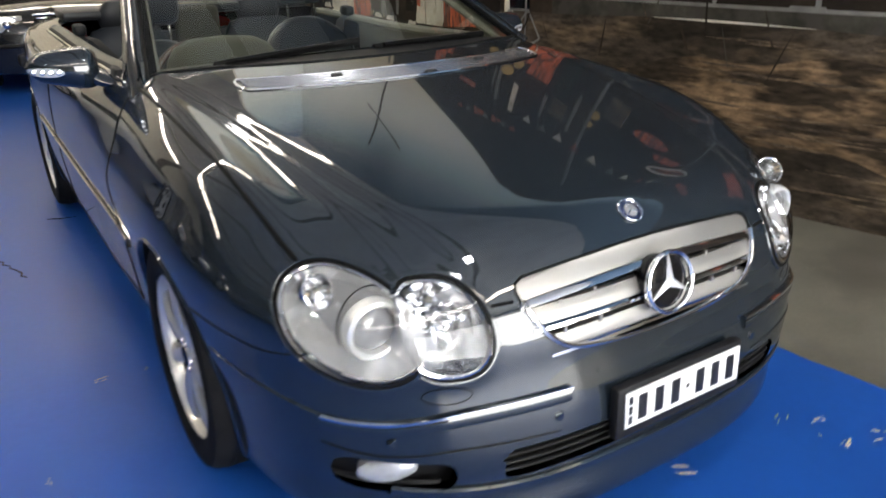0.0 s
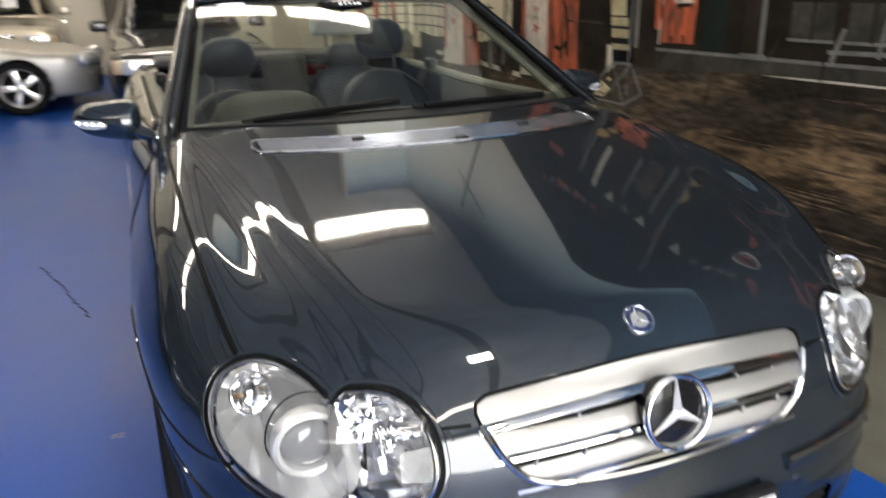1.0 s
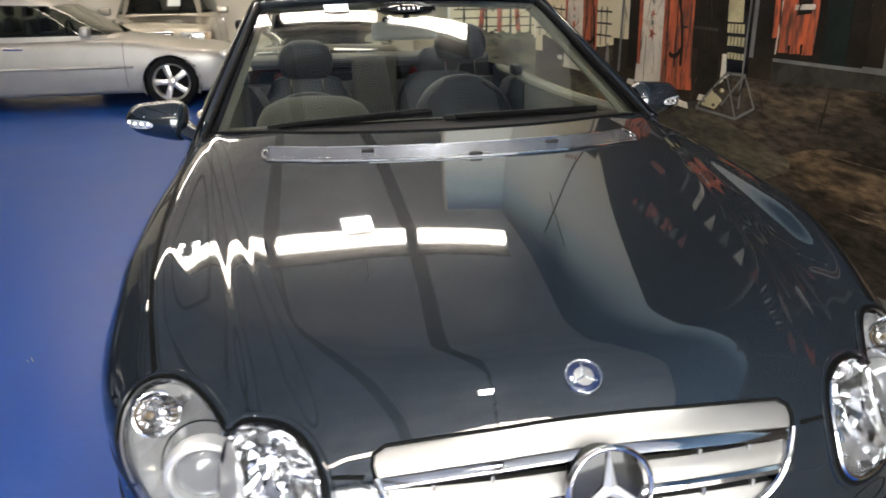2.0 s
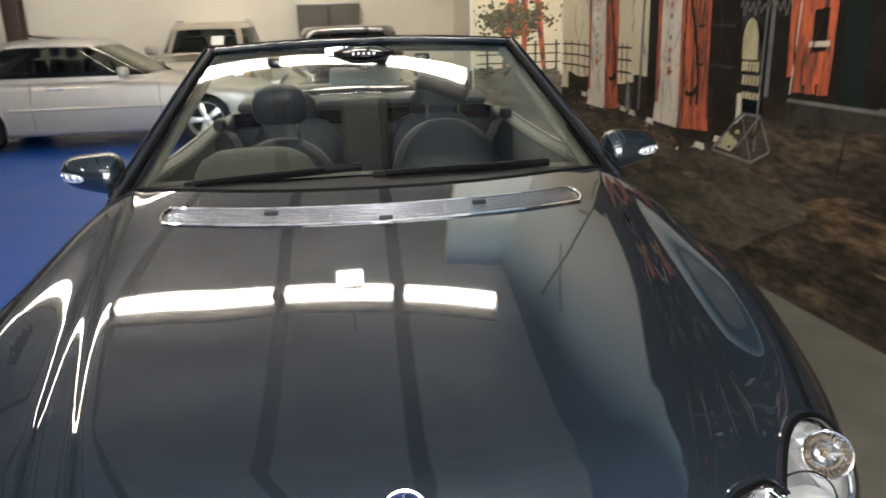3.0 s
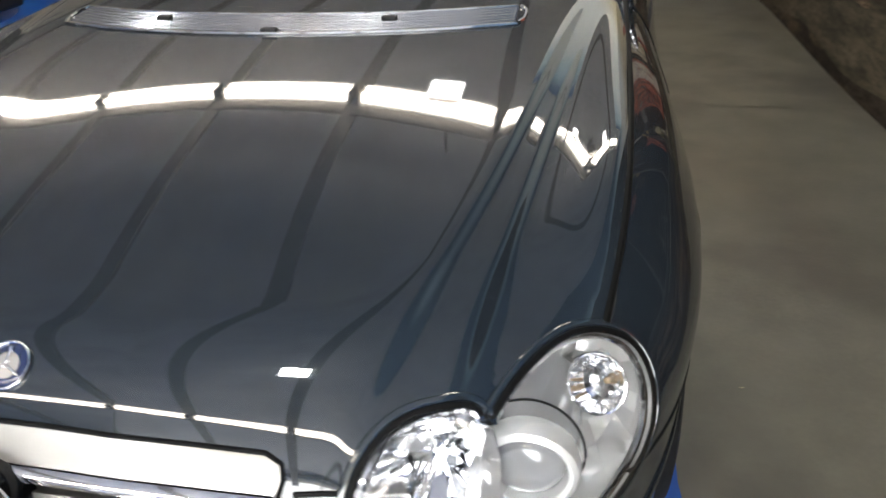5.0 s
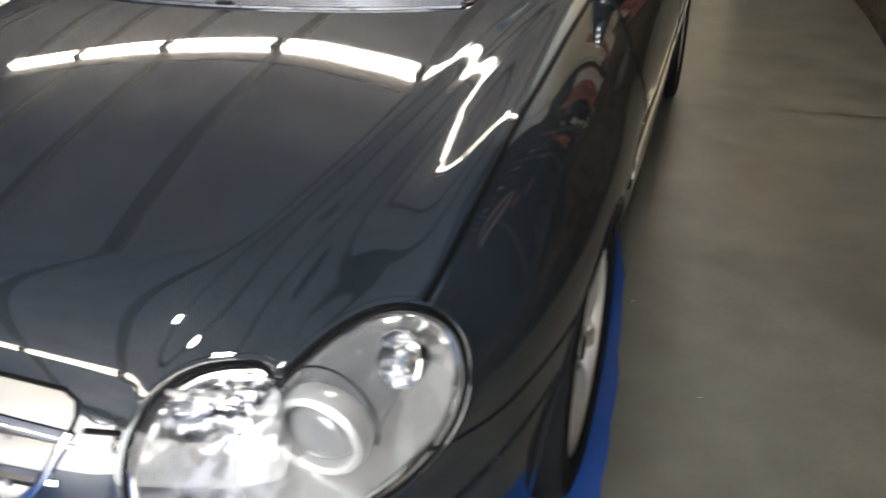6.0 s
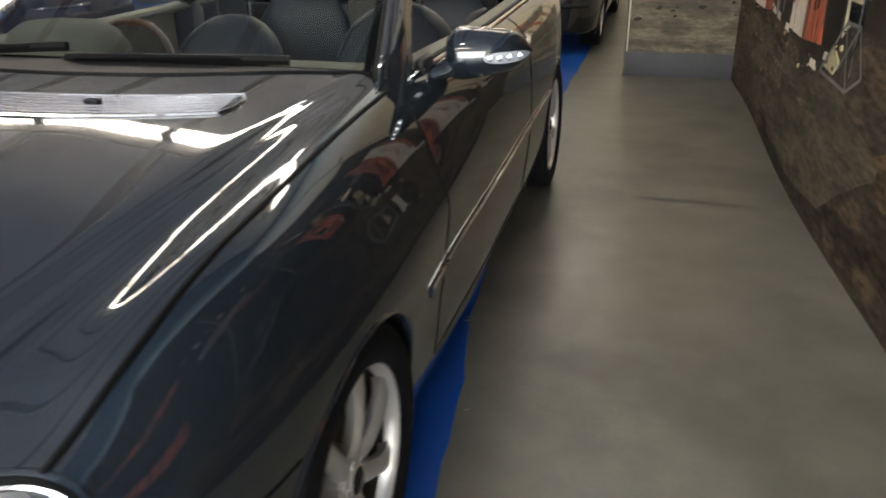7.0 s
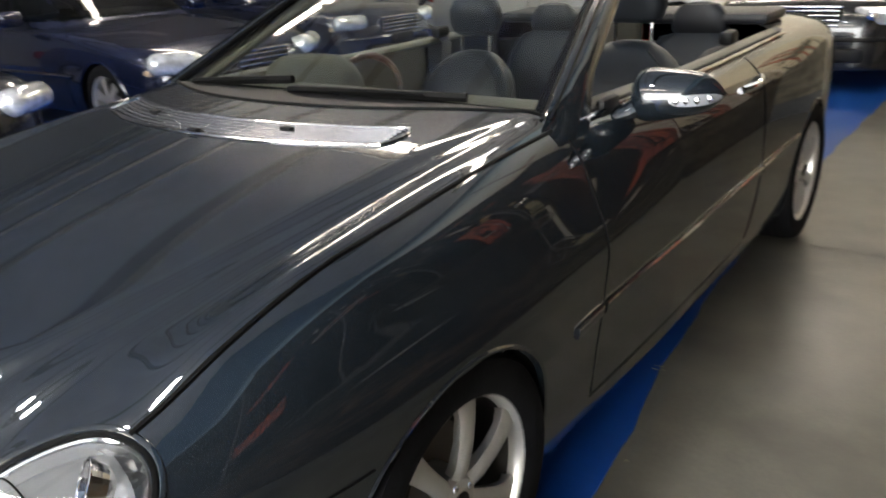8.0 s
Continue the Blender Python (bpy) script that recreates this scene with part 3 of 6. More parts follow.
def build_convertible():
    car = empty("convertible_car", STANCE)
    fn = car_body
    ang = np.concatenate([np.linspace(0, 35, 40)[:-1], np.linspace(35, 62, 92)[:-1], np.linspace(62, 152, 76)[:-1], np.linspace(152, 180, 6)])
    ang = np.concatenate([-ang[::-1][:-1], ang])
    ys = np.concatenate([np.arange(-.35, .6, .0125), np.arange(.6, 3.2, .026)])
    p = skin(fn, -.35, 3.2, .5, ys, 92, ang)
    for g in (lamp_line, grille_line, arch_line, cabin_line, intake_line):
        p = cut_to(p, fn, g, .0062)
    nrm = slope(fn, p)
    nrm /= np.linalg.norm(nrm, axis=-1)[..., None]
    v, f = sheet(p)
    n = nrm.reshape(-1, 3)
    f = np.array(f)[:, ::-1]
    c = v[f].mean(1)
    ax, y, z = np.abs(c[:, 0]), c[:, 1], c[:, 2]
    # which way round the faces lie
    e1, e2 = v[f[:, 1]] - v[f[:, 0]], v[f[:, 3]] - v[f[:, 0]]
    if np.median(np.sum(np.cross(e1, e2) * n[f[:, 0]], 1)) < 0:
        f = f[:, ::-1]
    lamp, gr, arch, cab, inta = (g(c) < 0 for g in (lamp_line, grille_line, arch_line, cabin_line, intake_line))
    hole = lamp | gr | arch | cab | inta
    inner = ax < seam_x(y)
    hood = ~hole & inner & (y < hood_end(ax)) & (z > np.where(y < -.62, .742, .6)) & (z > .70)
    cowl = ~hole & inner & (y >= hood_end(ax)) & (y < .75) & (z > .9)
    gap_z = knots(y, [(-.9, .66), (-.74, .662), (-.66, .640), (-.5, .632), (-.3, .625)])
    fender = ~hole & ~hood & ~cowl & (y < .50) & ((z > gap_z) | (y > -.33)) & ~((y < -.735)) & (z > .26)
    bumper = ~hole & ~hood & ~fender & ~cowl & (y < -.2)
    door = ~hole & (y >= .50) & (y < 1.80) & (ax > .6) & (z > .28) & ~cowl
    tail = ~hole & (y > 3.3) & (z < .75)
    boot = ~hole & (y > 2.95) & (ax < .60) & (z > .75)
    sill = ~hole & (z <= .30) & (y > .2) & (y < 2.6) & ~door & ~fender
    quarter = ~hole & (y >= 1.80) & ~tail & ~boot & ~sill
    rest = ~hole & ~(hood | cowl | fender | bumper | door | tail | boot | sill | quarter)

    def panel(name, keep, material=PAINT, label=""):
        g, nn = pick(f, v, keep, n)
        return part(name, g, material, car, label, normals=nn)

    left, right = c[:, 0] > 0, c[:, 0] <= 0
    panel("bonnet", hood, label="long ribbed bonnet in blue-grey metallic")
    panel("cowl_panel", cowl, BLACK, "black plastic cowl under the windscreen")
    panel("front_bumper", bumper)
    panel("rear_bumper", tail)
    panel("boot_lid", boot)
    for s in (left, right):
        panel("front_fender", fender & s)
        panel("door", door & s)
        panel("rear_quarter", quarter & s)
        panel("sill", (sill | rest) & s)

    # shut lines
    def seal(name, pts, r=.0028):
        q = flow(pts)
        nn = slope(fn, q)
        part(name, sweep(q, r, 6, up=nn), SEAL, car)

    for s in (-1, 1):
        yy = np.linspace(-.63, .50, 60)
        seal("bonnet_seam", np.stack([s * seam_x(yy), yy, top_z(fn, seam_x(yy), yy)], -1), .0052)
        zz = np.linspace(.30, .97, 40)
        seal("door_seam", np.stack([s * side_x(fn, .50, zz), .50 + 0 * zz, zz], -1))
        bend = 1.80 - .10 * np.clip((.55 - zz) / .3, 0, 1)**2
        seal("door_seam", np.stack([s * side_x(fn, bend, zz), bend, zz], -1))
        yy = np.linspace(.50, 1.72, 40)
        seal("door_seam", np.stack([s * side_x(fn, yy, .29), yy, .29 + 0 * yy], -1))
        xs = np.linspace(.775, .832, 12)
        yy = np.linspace(-.735, -.335, 24)
        zz = knots(yy, [(-.74, .664), (-.66, .642), (-.5, .633), (-.3, .625)])
        seal("bumper_seam", np.stack([s * side_x(fn, yy, zz), yy, zz], -1), .0024)
        xs = np.linspace(.362, .41, 8)
        seal("bonnet_gap", np.stack([s * xs, front_y(fn, xs, .742), .742 + 0 * xs], -1), .0036)
        xs = np.linspace(0, .60, 24)
        seal("boot_seam", np.stack([s * xs, 2.95 + 0 * xs, top_z(fn, xs, 2.95)], -1))
        yy = np.linspace(2.95, 3.55, 24)
        seal("boot_seam", np.stack([s * (.60 + 0 * yy), yy, top_z(fn, .60, yy)], -1))
    xs = np.linspace(-.72, .72, 90)
    seal("bonnet_seam", np.stack([xs, hood_end(np.abs(xs)), top_z(fn, xs, hood_end(np.abs(xs)))], -1), .005)

    # wheel arches and wheels
    for s in (-1, 1):
        for hy, hz in HUBS:
            t = np.radians(np.linspace(-32, 212, 70))
            yy, zz = hy + .327 * np.cos(t), hz + .327 * np.sin(t)
            xx = side_x(fn, yy, zz)
            lip = [np.stack([s * (xx + dx), hy + rr * np.cos(t), hz + rr * np.sin(t)], -1) for dx, rr in ((-.001, .334), (.004, .330), (.002, .324), (-.012, .320), (-.25, .330), (-.27, .30))]
            part("arch_lip", sheet(lip[:4]), PAINT, car)
            part("wheel_well", sheet(lip[3:]), SEAL, car)
            
    for s in (-1, 1):
        for ay in AXLES:
            build_wheel(car, s, ay)
    part("underbody", box(1.3, 3.9, .12, (0, 1.4, .27), .03), SEAL, car)

    build_nose(car, (f, v, n, c, lamp))
    build_top_parts(car)
    build_cabin(car)
    tagged(car, "dark blue-grey metallic convertible with its roof down on the blue floor", "car")


def outline(shape, n=64):
    """Points round a lamp's ellipse, in (x, z)."""
    cx, cz, a, b, tilt, e = shape
    t = np.arange(n) * 2 * np.pi / n
    u, w = np.cos(t), np.sin(t)
    u, w = a * np.sign(u) * np.abs(u)**(2 / e), b * np.sign(w) * np.abs(w)**(2 / e)
    s, c = math.sin(tilt), math.cos(tilt)
    return cx + c * u - s * w, cz + s * u + c * w


def bowl(shape, depth, rings=9, power=1.6, facets=0.0, rnd=None, n=40):
    """A reflector behind an ellipse of the body, sunk by depth."""
    x, z = outline(shape, n)
    rows = []
    cx, cz = shape[0], shape[1]
    y0 = front_y(car_body, x, z)
    back = float(np.mean(y0)) + depth
    for i in range(rings):
        k = 1 - .9 * i / (rings - 1)
        d = 1 - k**power
        yy = (y0 + .006) * (1 - d) + back * d
        j = np.array([rnd.uniform(-facets, facets) for _ in x]) if rnd else 0
        rows.append(np.stack([cx + (x - cx) * k, yy + j * (1 if 0 < i else 0), cz + (z - cz) * k], -1))
    v, f = sheet(rows, False, True)
    return v, f + [tuple(range(len(v) - n, len(v)))]


def build_nose(car, shell):
    """Lamps, grille, badge, number plate, bumper details."""
    f, v, n, c, lamp = shell
    fn = car_body
    for s in (-1, 1):
        lampu = empty("headlamp")
        lampu.parent = car
        side = lambda g: g if s > 0 else mirrored(g)
        keep = lamp & (c[:, 0] * s > 0)
        g, nn = pick(f, v, keep, n)
        part("lens", (g[0] + nn * .0025, g[1]), LENS, lampu, "clear lamp lens", normals=nn).visible_shadow = False
        # black gasket round both ovals
        pts = []
        for shape, other in ((BIG, SMALL), (SMALL, BIG)):
            x, z = outline(shape, 120)
            q = np.stack([x, front_y(fn, x, z), z], -1)
            out = ellipse(q, *other) > -.001
            k = int(np.argmax(~out & np.roll(out, -1)))
            q, out = np.roll(q, -k - 1, 0), np.roll(out, -k - 1)
            pts.append(q[out])
        path = np.vstack(pts)
        nn = slope(fn, path)
        part("gasket", side(sweep(path, .0048, 8, flat=.6, closed=True, up=nn)), SEAL, lampu, "black rubber gasket")
        along = np.roll(path, -1, 0) - np.roll(path, 1, 0)
        away = np.cross(along, nn)
        away /= np.linalg.norm(away, axis=1)[:, None]
        if np.mean(np.sum(away * (path - path.mean(0)), 1)) < 0:
            away = -away
        part("lamp_lip", side(sweep(path + away * .0095, .0055, 8, flat=.5, closed=True, up=nn)), PAINT, lampu, "raised painted lip")
        inner = path - nn / np.linalg.norm(nn, axis=1)[:, None] * .004
        cen = np.array((.59, 0, .71))
        inner[:, 0] += (cen[0] - inner[:, 0]) * .055
        inner[:, 2] += (cen[2] - inner[:, 2]) * .075
        part("bezel", side(sweep(inner, .0055, 8, closed=True, up=nn)), CHROME, lampu)
        part("main_reflector", side(bowl(BIG, .15, power=1.5, facets=.006, rnd=random.Random(8), rings=6, n=26)), mat_bowl, lampu, "fluted silver lamp bowl", sharp=5)
        part("side_reflector", side(bowl(SMALL, .085, power=1.5, facets=.007, rnd=random.Random(3), rings=6, n=20)), MESHY, lampu, "faceted mirror bowl", sharp=5)
        # projector with its ring
        m = Matrix.Translation((.609, float(front_y(fn, .617, .692)) + .050, .704)) @ Matrix.Scale(1.28, 4) @ Matrix.Rotation(radians(90), 4, "X") @ Matrix.Rotation(radians(0), 4, "Y")
        part("projector_ring", side(lathe([(.036, -.02), (.047, -.02), (.050, -.006), (.048, .006), (.043, .010), (.039, .006), (.037, -.006)], 40, m, True)), mat_ring, lampu, "satin silver projector ring")
        part("projector_lens", side(lathe([(0, .013), (.015, .0115), (.027, .006), (.034, .000), (.037, -.010)], 32, m)), mat_projector, lampu, "smoky projector lens")
        part("shroud", side(lathe([(.0465, -.012), (.0475, -.03), (.049, -.07), (.049, -.12)], 40, m)), mat_shroud, lampu, "grey projector shroud")
        part("shroud_seam", side(sweep([m @ Vector((.053 * math.cos(a), .053 * math.sin(a) + (.012 if math.sin(a) > 0 else 0) * math.sin(a), -.022)) for a in np.linspace(-.4, math.pi + .4, 30)], .0016, 6)), SEAL, lampu, "dark sleeve edge")
        # indicator bowl with ribs and amber bulb
        m2 = Matrix.Translation((.690, float(front_y(fn, .688, .750)) + .038, .769)) @ Matrix.Scale(.92, 4) @ Matrix.Rotation(radians(60), 4, "X") @ Matrix.Rotation(radians(-25), 4, "Y")
        part("indicator_bowl", side(lathe([(.041, .012), (.039, .004), (.036, -.006), (.032, -.016), (.025, -.024), (.016, -.029), (.0, -.033)], 26, m2)), MESHY, lampu, sharp=5)
        part("indicator_rim", side(lathe([(.041 + .0022 * math.cos(a), .012 + .0022 * math.sin(a)) for a in np.arange(8) * math.pi / 4], 36, m2, True)), CHROME, lampu)
        part("indicator_bulb", side(lathe([(0, -.018), (.003, -.019), (.0045, -.022), (.0045, -.03)], 12, m2)), AMBER, lampu, "amber indicator bulb")
        part("lamp_bulb", side(lathe([(0, .0), (.010, -.004), (.013, -.014), (.013, -.05)], 16, Matrix.Translation((.487, -.86, .708)) @ Matrix.Rotation(radians(90), 4, "X"))), CHROME, lampu)
        # fog lamp in its recess
        fog = empty("fog_lamp")
        fog.parent = car
        x, z = .61 + .12 * np.linspace(-1, 1, 12)[:, None], .396 + .055 * np.linspace(-1, 1, 6)[None]
        yy = front_y(fn, x + 0 * z, z + 0 * x)
        part("recess", side(sheet(np.stack([x + 0 * z, yy + .055, z + 0 * x], -1))), BLACK, fog)
        t = np.arange(40) * 2 * np.pi / 40
        ey = float(front_y(fn, .615, .40))
        m3 = Matrix.Translation((.622, ey + .026, .402)) @ Matrix.Rotation(radians(26), 4, "Z") @ Matrix.Rotation(radians(90), 4, "X")
        g = lathe([(0, .008), (.02, .007), (.04, .003), (.05, -.006), (.05, -.03)], 32)
        part("fog_lens", side(put((g[0] * (1.25, .56, 1), g[1]), m3)), mat_fog, fog, "milky fog lamp glass")
        for zz in (.366, .428):
            xx = np.linspace(.525, .70, 14)
            part("fog_slat", side(sweep(np.stack([xx, front_y(fn, xx, zz) + .03, zz + 0 * xx], -1), .006, 6)), BLACK, fog)
        # bumper rubbing strip, groove, parking sensors
        xx = np.concatenate([np.linspace(.27, .72, 40)])
        zz = knots(xx, [(.2, .541), (.5, .537), (.66, .514), (.73, .512), (.8, .53)])
        q = np.stack([xx, front_y(fn, xx, zz), zz], -1)
        part("bumper_strip", side(sweep(q, .018, 10, flat=.5, up=slope(fn, q))), PAINT, car)
        part("strip_chrome", side(sweep(q + (0, -.006, .014), .0050, 6, up=slope(fn, q))), CHROME, car, "thin chrome bumper trim")
        yq = np.linspace(-.76, -.40, 24)
        zq = knots(yq, [(-.8, .513), (-.65, .535), (-.4, .55)])
        q = np.stack([side_x(fn, yq, zq), yq, zq], -1)
        part("bumper_strip", side(sweep(q, np.linspace(.010, .004, 24), 8, flat=.7, up=slope(fn, q))), PAINT, car)
        xx = np.linspace(.30, .72, 40)
        zz = knots(xx, [(.2, .462), (.5, .470), (.67, .455), (.75, .468)])
        q = np.stack([xx, front_y(fn, xx, zz), zz], -1)
        part("bumper_groove", side(sweep(q, .0022, 6)), SEAL, car)
        for sx, sz in ((.30, .498), (.62, .486)):
            sy = float(front_y(fn, sx, sz))
            part("parking_sensor", side(lathe([(0, .004), (.009, .004), (.011, .001), (.011, -.01)], 20, Matrix.Translation((sx, sy, sz)) @ Matrix.Rotation(radians(90), 4, "X"))), PAINT, car)
        # washer cover and tow-eye outlines
        tt = np.linspace(0, 2 * np.pi, 40)
        xo, zo = .52 + .045 * np.cos(tt), .585 + .017 * np.sin(tt)
        q = np.stack([xo, front_y(fn, xo, zo), zo], -1)
        part("washer_cover", side(sweep(q, .0013, 5, closed=True)), SEAL, car)
    # grille: black cavity, rim, blades, badge
    gr = empty("grille")
    gr.parent = car
    x = np.linspace(-.40, .40, 25)[:, None]
    z = np.linspace(.58, .83, 8)[None]
    yy = front_y(fn, np.clip(x + 0 * z, -.39, .39), z + 0 * x)
    part("cavity", sheet(np.stack([x + 0 * z, yy + .085, z + 0 * x], -1)), SEAL, gr)
    t = np.linspace(-np.pi, np.pi, 161)[:-1]
    px, pz = [], []
    for a in t:
        lo, hi = 0.0, .6
        for _ in range(24):
            mid = (lo + hi) / 2
            q = np.array([[mid * math.cos(a), -.9, .70 + mid * math.sin(a)]])
            lo, hi = (mid, hi) if grille_line(q)[0] < 0 else (lo, mid)
        px.append(lo * math.cos(a)), pz.append(.70 + lo * math.sin(a))
    px, pz = np.array(px), np.array(pz)
    q = np.stack([px, front_y(fn, px, pz), pz], -1)
    nn = slope(fn, q)
    part("grille_seal", sweep(q, .0032, 8, closed=True, up=nn), SEAL, gr)
    lowpath = q[pz < .745][np.argsort((t[pz < .745] + np.pi / 2 + np.pi) % (2 * np.pi))]
    part("grille_frame", sweep(lowpath + (0, -.002, 0), .0065, 8, up=slope(fn, lowpath)), CHROME, gr, "bright grille surround")
    for k, (zt, zb) in enumerate(((.794, .742), (.727, .684), (.668, .626))):
        half = (.352, .335, .30)[k]
        xs = np.linspace(-half, half, 41)
        drop = -.16 * xs * xs * (1 if k == 0 else .35)
        deep = lambda z: front_y(fn, np.clip(xs, -.36, .36), np.clip(z, .63, .782)) + .010

        def strip(prof):
            return np.stack([np.stack([xs, deep(zt + drop + (zb - zt) * w) + d, zt + drop + (zb - zt) * w], -1) for d, w in prof], 1)

        y0 = deep(zb + drop)
        blade = part("blade", sheet(strip(((0.0, .0), (-.004, .2), (-.007, .45), (-.006, .70), (.004, .84), (.028, .80), (.030, .2))), False, True), SATIN, gr, "satin silver grille blade")
        part("blade_edge", sheet(strip(((-.006, .74), (-.012, .80), (-.013, .94), (-.006, 1.0), (.012, .97))), False, True), CHROME, blade, "chrome lower edge")
        for tx in (-.26, -.17, .17, .26):
            i = int(np.argmin(np.abs(xs - tx)))
            part("clip", box(.006, .012, .016, (tx, y0[i] - .004, zb + drop[i] - .011), .002), SATIN, gr)
    m = Matrix.Translation((0, -.972, .718)) @ Matrix.Rotation(radians(90 - 13), 4, "X")
    badge = empty("grille_badge", m)
    badge.parent = car
    part("disc", lathe([(0, .0), (.03, .002), (.058, -.002), (.062, -.012), (.055, -.05)], 48), GLOSSBLACK, badge, "gloss black badge disc")
    part("ring", lathe([(.066 + .0050 * math.cos(a), .004 + .0075 * math.sin(a)) for a in np.arange(12) * math.pi / 6], 64, closed=True), CHROME, badge, "chrome badge ring")
    for i in range(3):
        a = math.pi / 2 + i * 2 * math.pi / 3
        g = (np.array([(.064, 0, .006), (0.006, .0100, .004), (-.004, 0, .004), (.006, -.0100, .004), (.005, 0, .016), (.064, 0, .0)]), [(0, 1, 4), (0, 4, 3), (1, 2, 4), (2, 3, 4), (0, 5, 1), (0, 3, 5)])
        part("badge_arm", put(g, Matrix.Rotation(a, 4, "Z")), LAMPGREY, badge, "chrome badge spoke", smooth=False)
    # round badge on the bonnet
    hz = float(top_z(fn, 0.0, -.843))
    tilt = math.degrees(math.atan2(float(top_z(fn, 0.0, -.82)) - float(top_z(fn, 0.0, -.866)), .046))
    b2 = empty("bonnet_badge", Matrix.Translation((0, -.843, hz)) @ Matrix.Rotation(radians(tilt), 4, "X"))
    b2.parent = car
    part("ring", lathe([(.0290 + .0022 * math.cos(a), .002 + .0025 * math.sin(a)) for a in np.arange(10) * math.pi / 5], 40, closed=True), CHROME, b2)
    part("enamel_ring", lathe([(.017, .0032), (.024, .0030), (.0275, .0015), (.0275, 0)], 36), mat_enamel, b2, "dark blue enamel ring")
    part("disc", lathe([(0, .0045), (.010, .0042), (.0165, .0035), (.0175, .0)], 36), SATIN, b2, "silver bonnet badge disc")
    for i in range(3):
        a = math.pi / 2 + i * 2 * math.pi / 3
        part("badge_arm", put(box(.022, .004, .002, (.012, 0, .0045), .0008), Matrix.Rotation(a, 4, "Z")), CHROME, b2)
    # lower intake
    xx = np.linspace(-.45, .45, 25)[:, None]
    zz = np.linspace(.355, .47, 5)[None]
    yy = front_y(fn, xx + 0 * zz, zz + 0 * xx)
    part("intake_back", sheet(np.stack([xx + 0 * zz, yy + .06, zz + 0 * xx], -1)), SEAL, car)
    for zz in (.392, .412, .432):
        xs = np.linspace(-.415, .415, 40)
        part("intake_slat", sweep(np.stack([xs, front_y(fn, xs, zz) + .012, zz + 0 * xs], -1), .006, 6, flat=.5), BLACK, car)
    xs = np.linspace(-.62, .62, 60)
    zl = .335 + .03 * (np.abs(xs) / .62)**2
    q = np.stack([xs, front_y(fn, xs, zl) - .004, zl], -1)
    part("spoiler_lip", sweep(q, .012, 8, flat=.6, up=slope(fn, q)), PAINT, car)
    # number plate on its holder: characters as plain bars
    plate = empty("number_plate", Matrix.Translation((.018, -1.022, .472)) @ Matrix.Rotation(radians(-3), 4, "X"))
    plate.parent = car
    part("holder", box(.392, .026, .124, (0, .004, 0), .006), BLACK, plate)
    part("plate", box(.360, .006, .086, (.004, -.011, .006), .003), WHITE, plate, "white number plate")
    for k in range(3):
        part("plate_bar", box(.011, .002, .019, (-.163, -.0148, .030 - .024 * k), .0006), PLATEBLACK, plate, "plain black bar")
    for x in (-.128, -.078, -.028, .050, .100, .150):
        part("plate_bar", box(.026, .002, .060, (x, -.0148, .006), .0006), PLATEBLACK, plate, "plain black bar")
    part("plate_bar", box(.009, .002, .010, (.011, -.0148, .006), .0006), PLATEBLACK, plate, "plain black bar")


mat_fog = mat("fog_lamp_glass", (0.34, 0.35, 0.37), 0.12, 0.3, coat=1.0, vary=0.15, scale=30)
mat_bowl = mat("lamp_bowl_silver", (0.88, 0.87, 0.86), 0.13, 0.72, vary=0.04, scale=20)
mat_shroud = mat("lamp_shroud_grey", (0.50, 0.50, 0.50), 0.22, 0.6, vary=0.05)
mat_enamel = mat("dark_blue_enamel", (0.012, 0.02, 0.06), 0.1, coat=1.0, vary=0.1)
mat_ring = mat("satin_ring", (0.86, 0.86, 0.85), 0.32, 0.6, vary=0.03)
mat_projector = mat("smoky_lens_glass", (0.24, 0.24, 0.25), 0.10, spec=0.9, coat=1.0, vary=0.05)


def screen_point(s, t):
    """The windscreen: s across from -1 to 1, t from its foot to its head."""
    s, t = np.broadcast_arrays(np.asarray(s, float), np.asarray(t, float))
    bx, by, bz = .715 * s, .352 + .141 * s * s, 1.036 - .037 * s * s
    hx, hy, hz = .548 * s, 1.170 + .064 * s * s, 1.369 - .023 * s * s
    bow = .030 * t**4 * (1 - t) + .002 * np.sin(np.pi * t) * (1 - .3 * s * s)
    return np.stack([bx + (hx - bx) * t, by + (hy - by) * t - bow * .5, bz + (hz - bz) * t + bow], -1)


